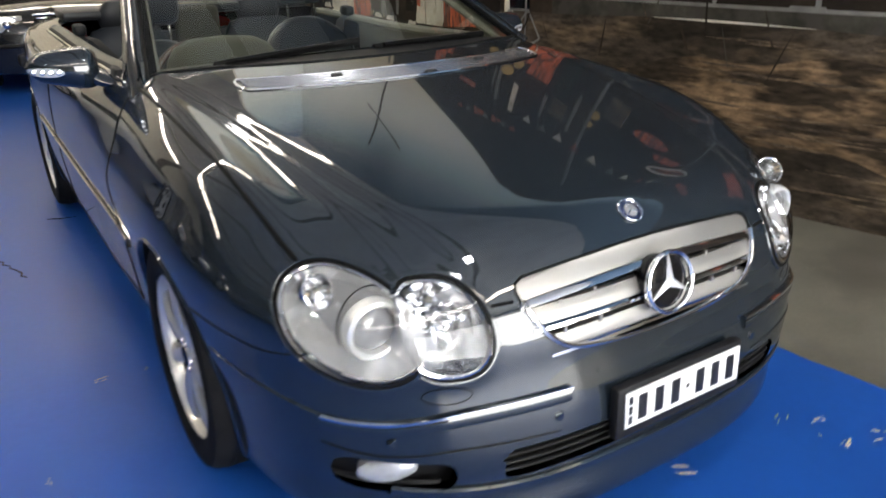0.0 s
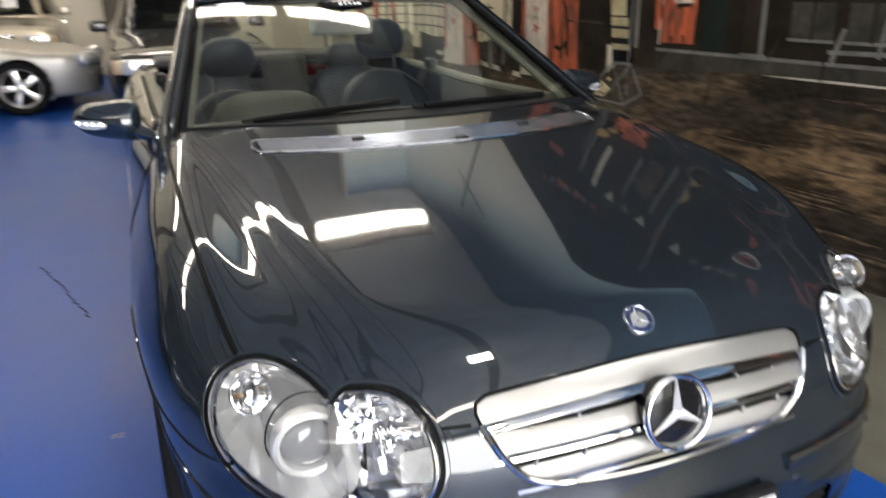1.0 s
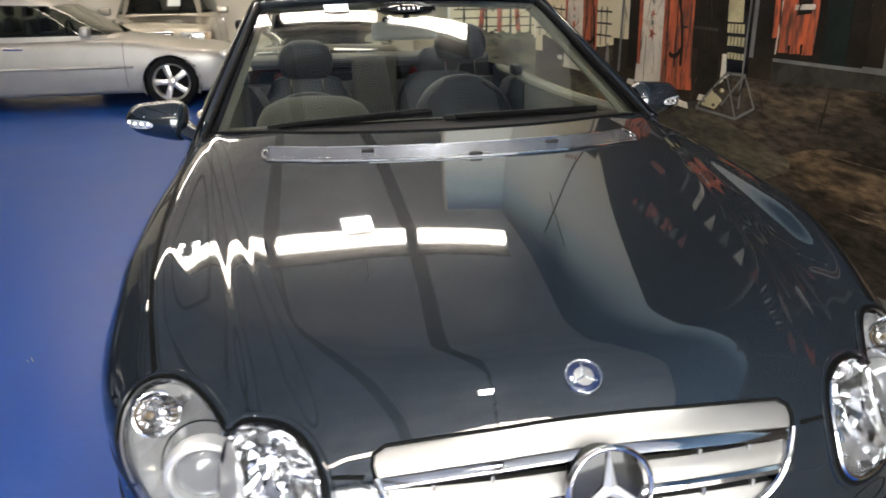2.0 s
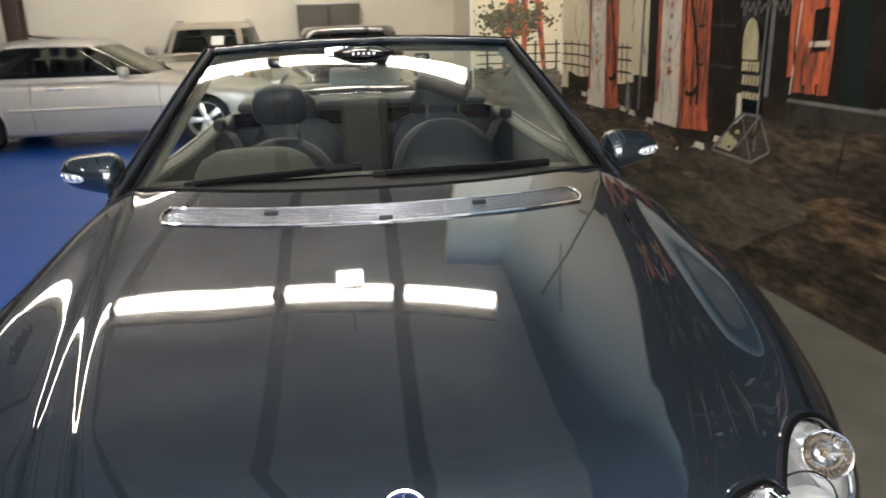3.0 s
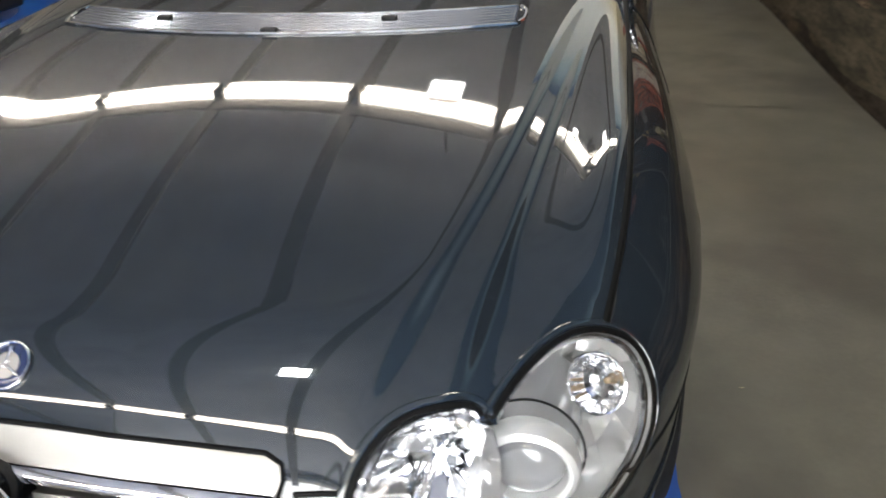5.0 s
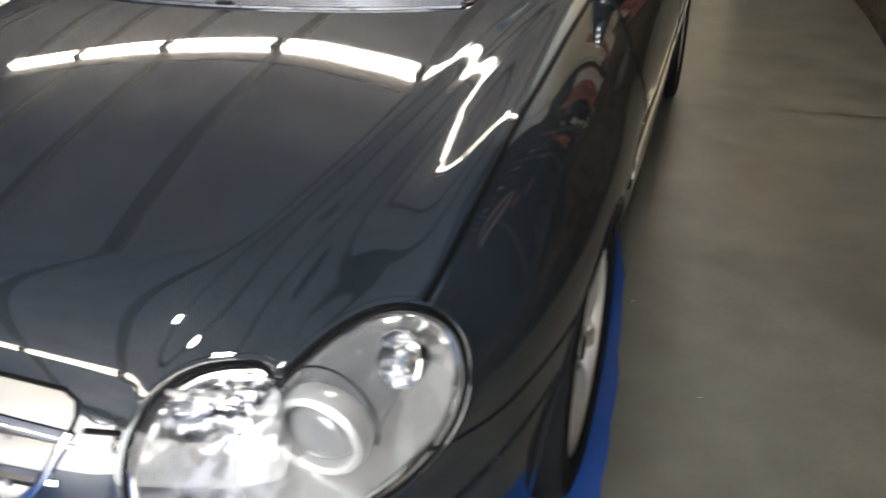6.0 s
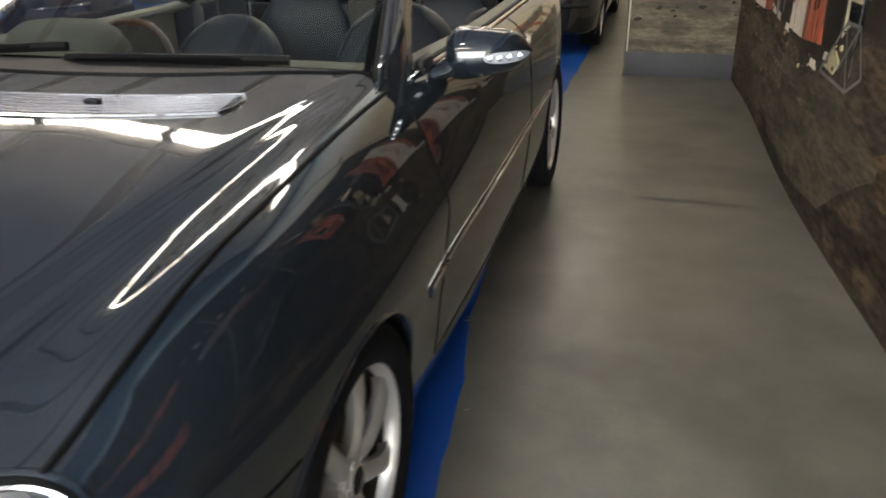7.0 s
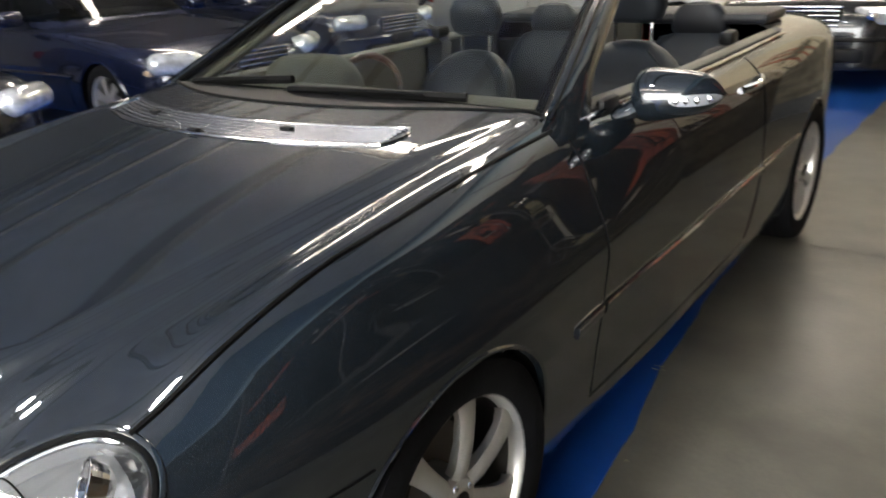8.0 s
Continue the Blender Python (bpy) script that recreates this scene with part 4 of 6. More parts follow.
def build_top_parts(car):
    """Windscreen, wipers, bonnet vent, mirrors, handles and side strips."""
    fn = car_body
    ws = empty("windscreen")
    ws.parent = car
    s, t = np.linspace(-.975, .975, 41)[:, None], np.linspace(.01, .985, 25)[None]
    part("pane", sheet(screen_point(s, t)), SCREEN, ws, "clear green-tinted windscreen").visible_shadow = False
    # black printed border just inside the glass
    for a, b in ((-.985, -.93), (.93, .985)):
        part("border", sheet(screen_point(np.linspace(a, b, 4)[:, None], np.linspace(0, 1, 20)[None]) + (0, .003, -.004)), GLOSSBLACK, ws)
    part("border", sheet(screen_point(np.linspace(-.97, .97, 40)[:, None], np.linspace(0, .045, 4)[None]) + (0, .003, -.004)), GLOSSBLACK, ws)
    part("border", sheet(screen_point(np.linspace(-.97, .97, 40)[:, None], np.linspace(.955, 1, 4)[None]) + (0, .003, -.004)), GLOSSBLACK, ws)
    # pillars: outer painted skin, black seal, inner trim
    for s in (-1, 1):
        tt = np.concatenate([np.linspace(-.24, .3, 20), np.linspace(.35, 1.0, 15)])
        o = screen_point(s * 1.0, tt)
        rows = []
        for i, q in enumerate(o):
            w = 1.15 - .25 * tt[i]
            sec = [(-.022, .000, .010), (-.008, -.006, .016), (.010, .000, .014), (.026, .022, .002), (.030, .045, -.014), (.020, .060, -.030), (-.006, .050, -.034), (-.022, .022, -.016)]
            ring = np.array([(q[0] + s * dx * w, q[1] + dy * w, q[2] + dz * w) for dx, dy, dz in sec])
            # the foot spreads out and runs into the fender
            k = np.clip((np.array((.02, .04, .12, .24, .26, .24, .20, .10)) - tt[i]) / .26, 0, 1)
            k = k * k * (3 - 2 * k)
            ring[:, 0] += s * .022 * k * (np.array([p[0] for p in sec]) > 0)
            ring[:, 2] += (top_z(fn, np.abs(ring[:, 0]), ring[:, 1]) - .012 - ring[:, 2]) * k
            rows.append(ring)
        tt = np.linspace(-.03, 1.0, 26)
        o = screen_point(s * 1.0, tt)
        part("pillar", sheet(rows, False, True), PAINT, ws, sharp=50)
        part("pillar_trim", sweep(o + (s * .004, -.004, .017), .0045, 8), GLOSSBLACK, ws, "gloss black pillar strip")
        part("pillar_seal", sweep(o + (-s * .020, .004, .010), .009, 8), SEAL, ws)
        part("inner_trim", sweep(screen_point(s * .955, tt) + (0, .045, -.022), np.linspace(.037, .028, 26), 10, flat=.6), TRIM, ws, "grey inner pillar trim")
    xs = np.linspace(-1.0, 1.0, 41)
    h = screen_point(xs, 1.0)
    rows = [[(q[0], q[1] + dy, q[2] + dz) for dy, dz in ((-.018, .002), (-.010, .010), (.012, .015), (.045, .012), (.062, .002), (.058, -.016), (.02, -.022), (-.008, -.012))] for q in h]
    part("header", sheet(rows, False, True), PAINT, ws, "dark windscreen header rail", sharp=50)
    part("header_seal", sweep(h + (0, .03, .0145), .006, 6), SEAL, ws)
    part("header_trim", sweep(h + (0, .05, -.026), .022, 8, flat=.5), TRIM, ws)
    # interior mirror and sensor pod
    mir = empty("rear_view_mirror")
    mir.parent = ws
    part("pod", put(lathe([(0, .03), (.04, .026), (.065, .008), (.07, -.012), (.05, -.03), (0, -.034)], 28), Matrix.Translation((0, 1.10, 1.335)) @ Matrix.Diagonal((1.6, 1.0, .75, 1))), GLOSSBLACK, mir, "black sensor pod")
    part("stalk", sweep([(0, 1.09, 1.32), (0, 1.14, 1.29), (0, 1.16, 1.275)], .012), BLACK, mir)
    part("mirror_shell", box(.25, .035, .068, (0.0, 1.175, 1.248), .018, 3), mat_mirror, mir, "grey mirror shell")
    for i in range(5):
        part("pod_lens", lathe([(0, .003), (.004, .002), (.005, -.002)], 10, Matrix.Translation((-.035 + .0175 * i, 1.035, 1.337)) @ Matrix.Rotation(radians(80), 4, "X")), LAMPGREY, mir)
    # wipers
    for x0, x1, y0 in ((-.50, -.03, .055), (.0, .50, .035)):
        w = empty("wiper")
        w.parent = car
        xs = np.linspace(x0, x1, 16)
        q = screen_point(xs / .70, .018 + y0 * np.linspace(0, 1, 16)) + (0, -.006, .008)
        part("blade", sweep(q, .0095, 6, flat=1.3), SEAL, w)
        part("arm", sweep(np.vstack([q[1:12] + (0, -.010, .006), q[12:13] + (0, -.004, .005)]), np.linspace(.015, .009, 12), 6, flat=.6), SEAL, w)
        part("pivot", lathe([(0, .006), (.012, .004), (.015, -.006), (.018, -.04)], 16, Matrix.Translation(q[1] + np.array((0, -.02, -.012)))), BLACK, w)
    # ribbed vent at the back of the bonnet
    vent = empty("bonnet_vent")
    vent.parent = car

    def arc(x, k):
        yy = .020 + .105 * k + .44 * x * x
        return np.stack([x, yy, top_z(fn, x, yy)], -1)

    for k in np.linspace(.06, .94, 7):
        xs = np.linspace(-.50, .50, 60)
        part("vent_slat", sweep(arc(xs, k) + (0, 0, .001), .0046, 6, flat=.9), mat_vent, vent, "light silver vent slat")
    ring = np.vstack([arc(np.linspace(-.505, .505, 50), 0.0), arc(np.array([.518, .520, .518]), np.array([.25, .5, .75])), arc(np.linspace(.505, -.505, 50), 1.0), arc(np.array([-.518, -.520, -.518]), np.array([.75, .5, .25]))])
    part("vent_rim", sweep(ring + (0, 0, .002), .004, 6, closed=True), CHROME, vent)
    for x, k in ((-.249, .62), (.249, .62), (.02, .08)):
        q = arc(np.array([x]), k)[0]
        part("washer_nozzle", box(.032, .018, .010, q + (0, 0, .006), .003), BLACK, vent)
    # door mirrors
    for s in (-1, 1):
        mr = empty("door_mirror")
        mr.parent = car
        rows = []
        for a in np.linspace(0, 1, 17):
            # from the inner end to the outer tip
            x = .778 + .208 * a
            r = math.sin(math.pi * min(1, .22 + .78 * (1 - abs(2 * a - .90)**2.8)) / 2)
            hh, dd = .070 * r * (1 - .30 * a), .080 * r * (1 - .25 * a)
            zc, yc = 1.006 + .002 * a, .825 - .01 * a + .05 * a * a
            rows.append([(s * x, yc + dd * math.cos(t) * (.35 if math.cos(t) > 0 else 1), zc + hh * math.sin(t) * (1 if math.sin(t) > 0 else .80) - .012 * (1 - math.sin(t)) * (1 - a)) for t in np.arange(28) * math.pi / 14])
        v, f = sheet(rows, False, True)
        f = f + [tuple(range(28)), tuple(reversed(range(len(v) - 28, len(v))))]
        part("mirror_housing", (v, f), PAINT, mr, sharp=60)
        part("mirror_glass", put(lathe([(0, 0), (.05, 0), (.055, -.004)], 28), Matrix.Translation((s * .882, .862, 1.006)) @ Matrix.Rotation(radians(-90), 4, "X") @ Matrix.Diagonal((1.35, .85, 1, 1))), CHROME, mr, "mirror glass")
        part("mirror_foot", sweep([(s * .725, .76, .950), (s * .765, .785, .962), (s * .800, .808, .984), (s * .835, .817, .997)], [.036, .038, .044, .030], 14, flat=.62), PAINT, mr)
        part("mirror_base", box(.03, .10, .05, (s * .730, .75, .982), .014), BLACK, mr)
        lens = []
        for a in np.linspace(.50, .97, 14):
            x = .778 + .208 * a
            r = math.sin(math.pi * min(1, .22 + .78 * (1 - abs(2 * a - .90)**2.8)) / 2)
            dd, yc = .080 * r * (1 - .25 * a), .825 - .01 * a + .05 * a * a
            e = .014 * math.sqrt(max(.05, 1 - abs((a - .735) / .235)**3))
            lens.append([(s * x, yc - dd * math.cos(q / .055) - .004, .998 + .006 * a + q) for q in np.linspace(-e, e, 6)])
        lens_part = part("indicator_lens", sheet(lens), mat_indicator, mr, "clear ribbed indicator lens")
        for i in range(4):
            a = .57 + .105 * i
            x = .778 + .208 * a
            r = math.sin(math.pi * min(1, .22 + .78 * (1 - abs(2 * a - .90)**2.8)) / 2)
            part("lens_cell", lathe([(0, .004), (.008, .003), (.0105, 0)], 4, Matrix.Translation((s * x, .825 - .01 * a + .05 * a * a - .080 * r * (1 - .25 * a) - .004, .998 + .006 * a)) @ Matrix.Rotation(radians(90), 4, "X")), MESHY, lens_part)
        # door handle, side strip, sill strip
        hy = np.linspace(1.58, 1.78, 16)
        hx = side_x(fn, hy, .875) + .004 + .022 * np.sin(np.linspace(0, np.pi, 16))
        part("door_handle", sweep(np.stack([s * hx, hy, .875 + .01 * np.linspace(0, 1, 16)], -1), .011, 8, flat=1.2), CHROME, car, "chrome door handle")
        for a, b in ((.355, .492), (.508, 1.79), (1.81, 2.33)):
            yy = np.linspace(a, b, 20)
            zz = .548 - .0 * yy
            q = np.stack([s * (side_x(fn, yy, zz) + .002), yy, zz], -1)
            part("side_moulding", sweep(q, .016, 8, flat=.42, up=slope(fn, q)), PAINT, car)
            part("moulding_chrome", sweep(q + (s * .006, 0, .012), .0032, 6), CHROME, car)
        # belt trim along the cabin edge
        yy = np.linspace(.58, 2.35, 60)
        q = np.stack([s * (.722 + 0 * yy), yy, top_z(fn, .722, yy)], -1)
        part("belt_seal", sweep(q + (0, 0, .004), .010, 8, flat=.7), SEAL, car)
        part("belt_trim", sweep(q + (s * .016, 0, .002), .006, 8), CHROME, car)
        # rear lamp
        yy = front_y(lambda p: fn(p * (1, -1, 1) + (0, 2.8, 0)), .62, .72)
        part("rear_lamp", box(.26, .10, .13, (s * .50, 3.70, .76), .035, 3), RED, car, "red rear lamp")


def cushion(sx, sy, sz, at, m=None, bevel=.05):
    g = box(sx, sy, sz, (0, 0, 0), bevel, 4)
    g = put(g, Matrix.Translation(at) @ (m or Matrix.Identity(4)))
    return g


def oval_loft(rows, n=24, power=2.6):
    """Rounded sections (x, y, z, half width, half depth) stacked along z."""
    out = []
    for x, y, z, a, b in rows:
        t = np.arange(n) * 2 * np.pi / n
        c, s = np.cos(t), np.sin(t)
        out.append(np.stack([x + a * np.sign(c) * np.abs(c)**(2 / power), y + b * np.sign(s) * np.abs(s)**(2 / power), z + 0 * t], -1))
    v, f = sheet(out, False, True)
    return v, f + [tuple(reversed(range(n))), tuple(range(len(v) - n, len(v)))]


def build_seat(car, x, lift):
    seat = empty("front_seat", pose(x, 0, lift))
    seat.parent = car
    part("backrest", oval_loft([(0, 1.56, .45, .21, .07), (0, 1.60, .55, .235, .085), (0, 1.67, .70, .245, .085), (0, 1.70, .78, .238, .082), (0, 1.73, .845, .218, .076), (0, 1.753, .895, .182, .068), (0, 1.77, .932, .136, .056), (0, 1.782, .957, .085, .038), (0, 1.786, .966, .035, .016)], 32), LEATHER, seat, "slate leather backrest")
    part("back_panel", oval_loft([(0, 1.53, .50, .115, .02), (0, 1.57, .62, .15, .02), (0, 1.625, .74, .152, .02), (0, 1.665, .83, .12, .02), (0, 1.685, .865, .06, .014)], 28), LEATHER_D, seat, "darker inset seat panel")
    for k in (-1, 1):
        part("bolster_piping", sweep([(k * .19, 1.50, .5), (k * .215, 1.56, .65), (k * .208, 1.625, .78), (k * .168, 1.675, .88), (k * .09, 1.722, .938)], .005, 6), LEATHER_D, seat)
        part("headrest_post", sweep([(k * .071, 1.79, .94), (k * .071, 1.80, 1.07)], .0065, 8), CHROME, seat, "chrome headrest post")
    part("headrest", oval_loft([(0, 1.80, 1.03, .085, .035), (0, 1.80, 1.045, .108, .055), (0, 1.80, 1.085, .122, .065), (0, 1.80, 1.13, .120, .066), (0, 1.803, 1.17, .100, .058), (0, 1.806, 1.195, .060, .035), (0, 1.806, 1.20, .02, .01)], 32), LEATHER, seat, "padded slate headrest")
    part("cushion", cushion(.50, .52, .16, (0, 1.32, .42), Matrix.Rotation(radians(8), 4, "X"), .06), LEATHER, seat)
    return seat


def build_cabin(car):
    """Dashboard, steering wheel, seats, doors' inner sides, rear deck."""
    part("cabin_floor", box(1.36, 2.0, .06, (0, 1.5, .26), .01), LEATHER_D, car)
    part("bulkhead", box(1.40, .06, .55, (0, 2.50, .62), .02), LEATHER_D, car)
    s = np.linspace(-1, 1, 31)[:, None]
    t = np.linspace(0, 1, 14)[None]
    foot = screen_point(s * .96, .03)
    back = np.stack([.70 * s, .80 + .03 * s * s, .972 - .008 * s * s + 0 * s], -1)
    q = foot * (1 - t[..., None]) + back * t[..., None]
    q[..., 2] += .012 * np.sin(np.pi * t) - .012 * (1 - t)
    roll = [back[:, 0] + d for d in ((0, .03, -.012), (0, .045, -.05), (0, .035, -.13), (0, .06, -.30), (0, .03, -.5))]
    allq = np.concatenate([q, np.stack(roll, 1)], 1)
    part("dashboard", sheet(allq), DASH, car, "olive-grey padded dashboard", sharp=60)
    part("binnacle", oval_loft([(-.365, .80, .945, .20, .13), (-.365, .80, .995, .190, .12), (-.365, .80, 1.034, .165, .10), (-.365, .80, 1.058, .12, .075), (-.365, .80, 1.066, .045, .03)], 32, 2.2), DASH, car, "domed instrument cowl")
    part("dash_wood", sweep(np.stack([np.linspace(-.66, .66, 20), .872 + 0 * np.linspace(0, 1, 20), .86 + 0 * np.linspace(0, 1, 20)], -1), .03, 8, flat=.8), WOOD, car, "wood dashboard strip")
    wheel = empty("steering_wheel", Matrix.Translation((-.37, 1.03, .850)) @ Matrix.Rotation(radians(62), 4, "X"))
    wheel.parent = car
    for a, b, m in ((25, 155, WOOD), (155, 205, LEATHER_D), (205, 335, WOOD), (335, 385, LEATHER_D)):
        t = np.radians(np.linspace(a, b, 24))
        part("rim_section", sweep(np.stack([.185 * np.cos(t), .185 * np.sin(t), 0 * t], -1), .0125, 10), m, wheel)
    part("airbag_cover", lathe([(0, .012), (.05, .010), (.075, 0), (.08, -.03), (0, -.04)], 28), DASH, wheel)
    for a in (0, 180, 235, 305):
        t = radians(a)
        part("spoke", sweep([(.06 * math.cos(t), .06 * math.sin(t), -.01), (.18 * math.cos(t), .18 * math.sin(t), 0)], .014, 8, flat=.5), DASH, wheel)
    build_seat(car, .345, .032)
    build_seat(car, -.368, -.025)
    part("centre_console", box(.20, 1.0, .26, (0, 1.35, .42), .04, 3), LEATHER_D, car)
    part("armrest", box(.16, .34, .07, (0, 1.55, .60), .03, 3), LEATHER, car)
    for x in (-.36, .36):
        rs = empty("rear_seat", pose(x, 0, 0))
        rs.parent = car
        part("backrest", oval_loft([(0, 2.36, .45, .24, .06), (0, 2.40, .65, .25, .07), (0, 2.44, .82, .23, .065), (0, 2.46, .92, .17, .045), (0, 2.46, .945, .08, .02)], 28), LEATHER, rs)
        part("headrest", oval_loft([(0, 2.48, .93, .11, .04), (0, 2.48, .96, .125, .05), (0, 2.48, 1.02, .12, .05), (0, 2.48, 1.06, .08, .035), (0, 2.48, 1.07, .03, .01)], 24), LEATHER_D, rs)
        part("cushion", cushion(.52, .46, .15, (0, 2.12, .42)), LEATHER, rs)
    part("rear_panel", box(.24, .06, .56, (0, 2.42, .74), .03, 3), mat_olive, car, "olive centre seat panel")
    part("wind_shelf", box(1.30, .30, .05, (0, 2.60, 1.0), .02), LEATHER_D, car)
    for s in (-1, 1):
        part("door_card", box(.05, 1.30, .62, (s * .69, 1.18, .66), .02), DASH, car, "olive-grey door lining")
        yy = np.linspace(.62, 2.35, 30)
        zz = top_z(car_body, .70, yy) - .010
        part("door_top", sweep(np.stack([s * (.690 + 0 * yy), yy, zz], -1), .030, 10, flat=.7), TRIM, car, "padded beige-grey door top")
        part("door_pull", sweep([(s * .655, .95, .80), (s * .63, 1.0, .83), (s * .63, 1.25, .85), (s * .655, 1.32, .83)], .014, 8), WOOD, car)
        part("rear_side_card", box(.05, .62, .62, (s * .69, 2.15, .66), .02), LEATHER_D, car)
        part("seat_belt", sweep([(s * .66, 1.95, .97), (s * .60, 1.90, .95), (s * .54, 1.80, .86), (s * .52, 1.60, .55)], .022, 6, flat=.08), BLACK, car)
        part("belt_guide", box(.05, .09, .05, (s * .655, 1.93, .995), .015), BLACK, car)


mat_olive = mat("dark_olive_cloth", (0.038, 0.036, 0.026), 0.8, vary=0.2, scale=9, fine=200, bump=0.3)
mat_mirror = mat("grey_mirror_shell", (0.30, 0.32, 0.31), 0.35, vary=0.05)
mat_vent = mat("silver_vent_slat", (0.30, 0.30, 0.32), 0.22, 0.85, 0.6, vary=0.04)
mat_indicator = mat("clear_indicator", (0.55, 0.57, 0.60), 0.15, 0.4, coat=1.0, vary=0.05)
build_convertible()


# ---- the painted wall ----
TRACK_P = mat("mural_sandy_track", (0.125, 0.083, 0.048), 0.75, spec=0.12, vary=0.5, scale=3.0, fine=120, bump=0.4, second=(0.026, 0.019, 0.013), amount=0.62, streak=(9.0, .50, 1.40), stretch=(1, .42, 1.7))
ROAD_P = mat("mural_olive_road", (0.088, 0.074, 0.050), 0.75, spec=0.12, vary=0.35, scale=3.2, fine=120, bump=0.4, second=(0.050, 0.042, 0.029), amount=0.5, streak=(9.0, .66, 1.25), stretch=(1, .35, 1.7))
GROUND_P = mat("mural_dark_earth", (0.043, 0.033, 0.024), 0.75, spec=0.12, vary=0.6, scale=2.6, fine=110, bump=0.4, second=(0.080, 0.057, 0.036), amount=0.40, streak=(9.0, .50, 1.45), stretch=(1, .42, 1.6))
SAND_P = mat("mural_sand", (0.145, 0.104, 0.066), 0.75, spec=0.12, vary=0.4, scale=7, fine=90, bump=0.3, second=(0.05, 0.038, 0.028), amount=0.8, streak=(8.0, .50, 1.40), stretch=(1, .4, 2.0))
GROUND_Q = mat("panel_dark_earth", (0.135, 0.114, 0.076), 0.75, vary=0.5, scale=5.0, fine=60, bump=0.4, second=(0.075, 0.062, 0.042), amount=0.46, streak=(7.0, .74, 1.2), stretch=(.45, 1, 1.6))
SKY_P = mat("mural_sky", (0.66, 0.57, 0.38), 0.7, vary=0.12, scale=1.4, fine=25, bump=0.2)


def sky_fade(m, low, high, color, lean=0.0):
    """The painted sky turns from cream at its foot to blue at its head; lean lowers the change along the wall."""
    nt = m.node_tree
    b = nt.nodes["Principled BSDF"]
    src = b.inputs["Base Color"].links[0].from_socket
    tc, sep, mr, mx, ml = (nt.nodes.new("ShaderNode" + k) for k in ("TexCoord", "SeparateXYZ", "MapRange", "Mix", "Math"))
    ml.operation = "MULTIPLY_ADD"
    ml.inputs[1].default_value = -lean
    mr.interpolation_type = "SMOOTHSTEP"
    mr.inputs["From Min"].default_value, mr.inputs["From Max"].default_value = low, high
    mx.data_type = "RGBA"
    mx.inputs[7].default_value = (*color, 1)
    nt.links.new(tc.outputs["Object"], sep.inputs[0])
    nt.links.new(sep.outputs["Y"], ml.inputs[0])
    nt.links.new(sep.outputs["Z"], ml.inputs[2])
    nt.links.new(ml.outputs[0], mr.inputs["Value"])
    nt.links.new(mr.outputs[0], mx.inputs[0])
    nt.links.new(src, mx.inputs[6])
    nt.links.new(mx.outputs[2], b.inputs["Base Color"])


SKY_Q = mat("panel_sky", (0.66, 0.57, 0.38), 0.7, vary=0.12, scale=1.4, fine=25, bump=0.2)
for sky_m in (SKY_P, SKY_Q):
    sky_fade(sky_m, 2.4, 3.6, (0.84, 0.87, 0.83))
sky_fade(SKY_Q, 4.3, 5.0, (0.55, 0.74, 0.80))
sky_fade(SKY_Q, 4.95, 5.42, (0.04, 0.13, 0.30))
sky_fade(SKY_P, 2.55, 3.25, (0.52, 0.68, 0.72), 0.33)
sky_fade(SKY_P, 3.0, 3.75, (0.05, 0.10, 0.17), 0.33)
DARK_P = mat("mural_dark_timber", (0.015, 0.011, 0.008), 0.7, spec=0.12, vary=0.4, scale=3, fine=30, bump=0.3, stretch=(1, 1, 2.5))
SHOP_P = mat("mural_shop_front", (0.026, 0.018, 0.012), 0.7, spec=0.12, vary=0.4, scale=4, fine=30, bump=0.3)
CREAM_P = mat("mural_cream", (0.40, 0.34, 0.19), 0.7, vary=0.25, scale=9, fine=50, bump=0.3)
KERB_P = mat("mural_grey_boardwalk", (0.042, 0.039, 0.031), 0.75, spec=0.12, vary=0.5, scale=5, fine=30, bump=0.3, second=(0.04, 0.035, 0.03), amount=0.5)
RED_P = mat("mural_red", (0.46, 0.090, 0.030), 0.6, vary=0.4, scale=7, fine=40, bump=0.3, second=(0.10, 0.030, 0.018), amount=0.6, stretch=(1, 3, .5))
PALE_P = mat("mural_off_white", (0.60, 0.53, 0.43), 0.6, vary=0.2, scale=6, fine=40, bump=0.3, second=(0.44, 0.37, 0.28), amount=0.16)
STEEL_P = mat("mural_grey_metal", (0.13, 0.125, 0.115), 0.6, vary=0.3, scale=8)
BUSH_P = mat("mural_olive_bush", (0.20, 0.17, 0.085), 0.75, vary=0.5, scale=16, fine=70, second=(0.08, 0.07, 0.035), amount=0.6)
GREEN_P = mat("mural_dark_foliage", (0.085, 0.075, 0.040), 0.75, vary=0.5, scale=20)
TEAL_P = mat("mural_teal_shadow", (0.010, 0.015, 0.013), 0.7, spec=0.12, vary=0.4, scale=3)
AMBER_P = mat("mural_lit_window", (0.42, 0.27, 0.08), 0.6, vary=0.2, scale=9)
BASE_P = mat("grey_panel_base", (0.060, 0.060, 0.064), 0.6, vary=0.15, scale=3)


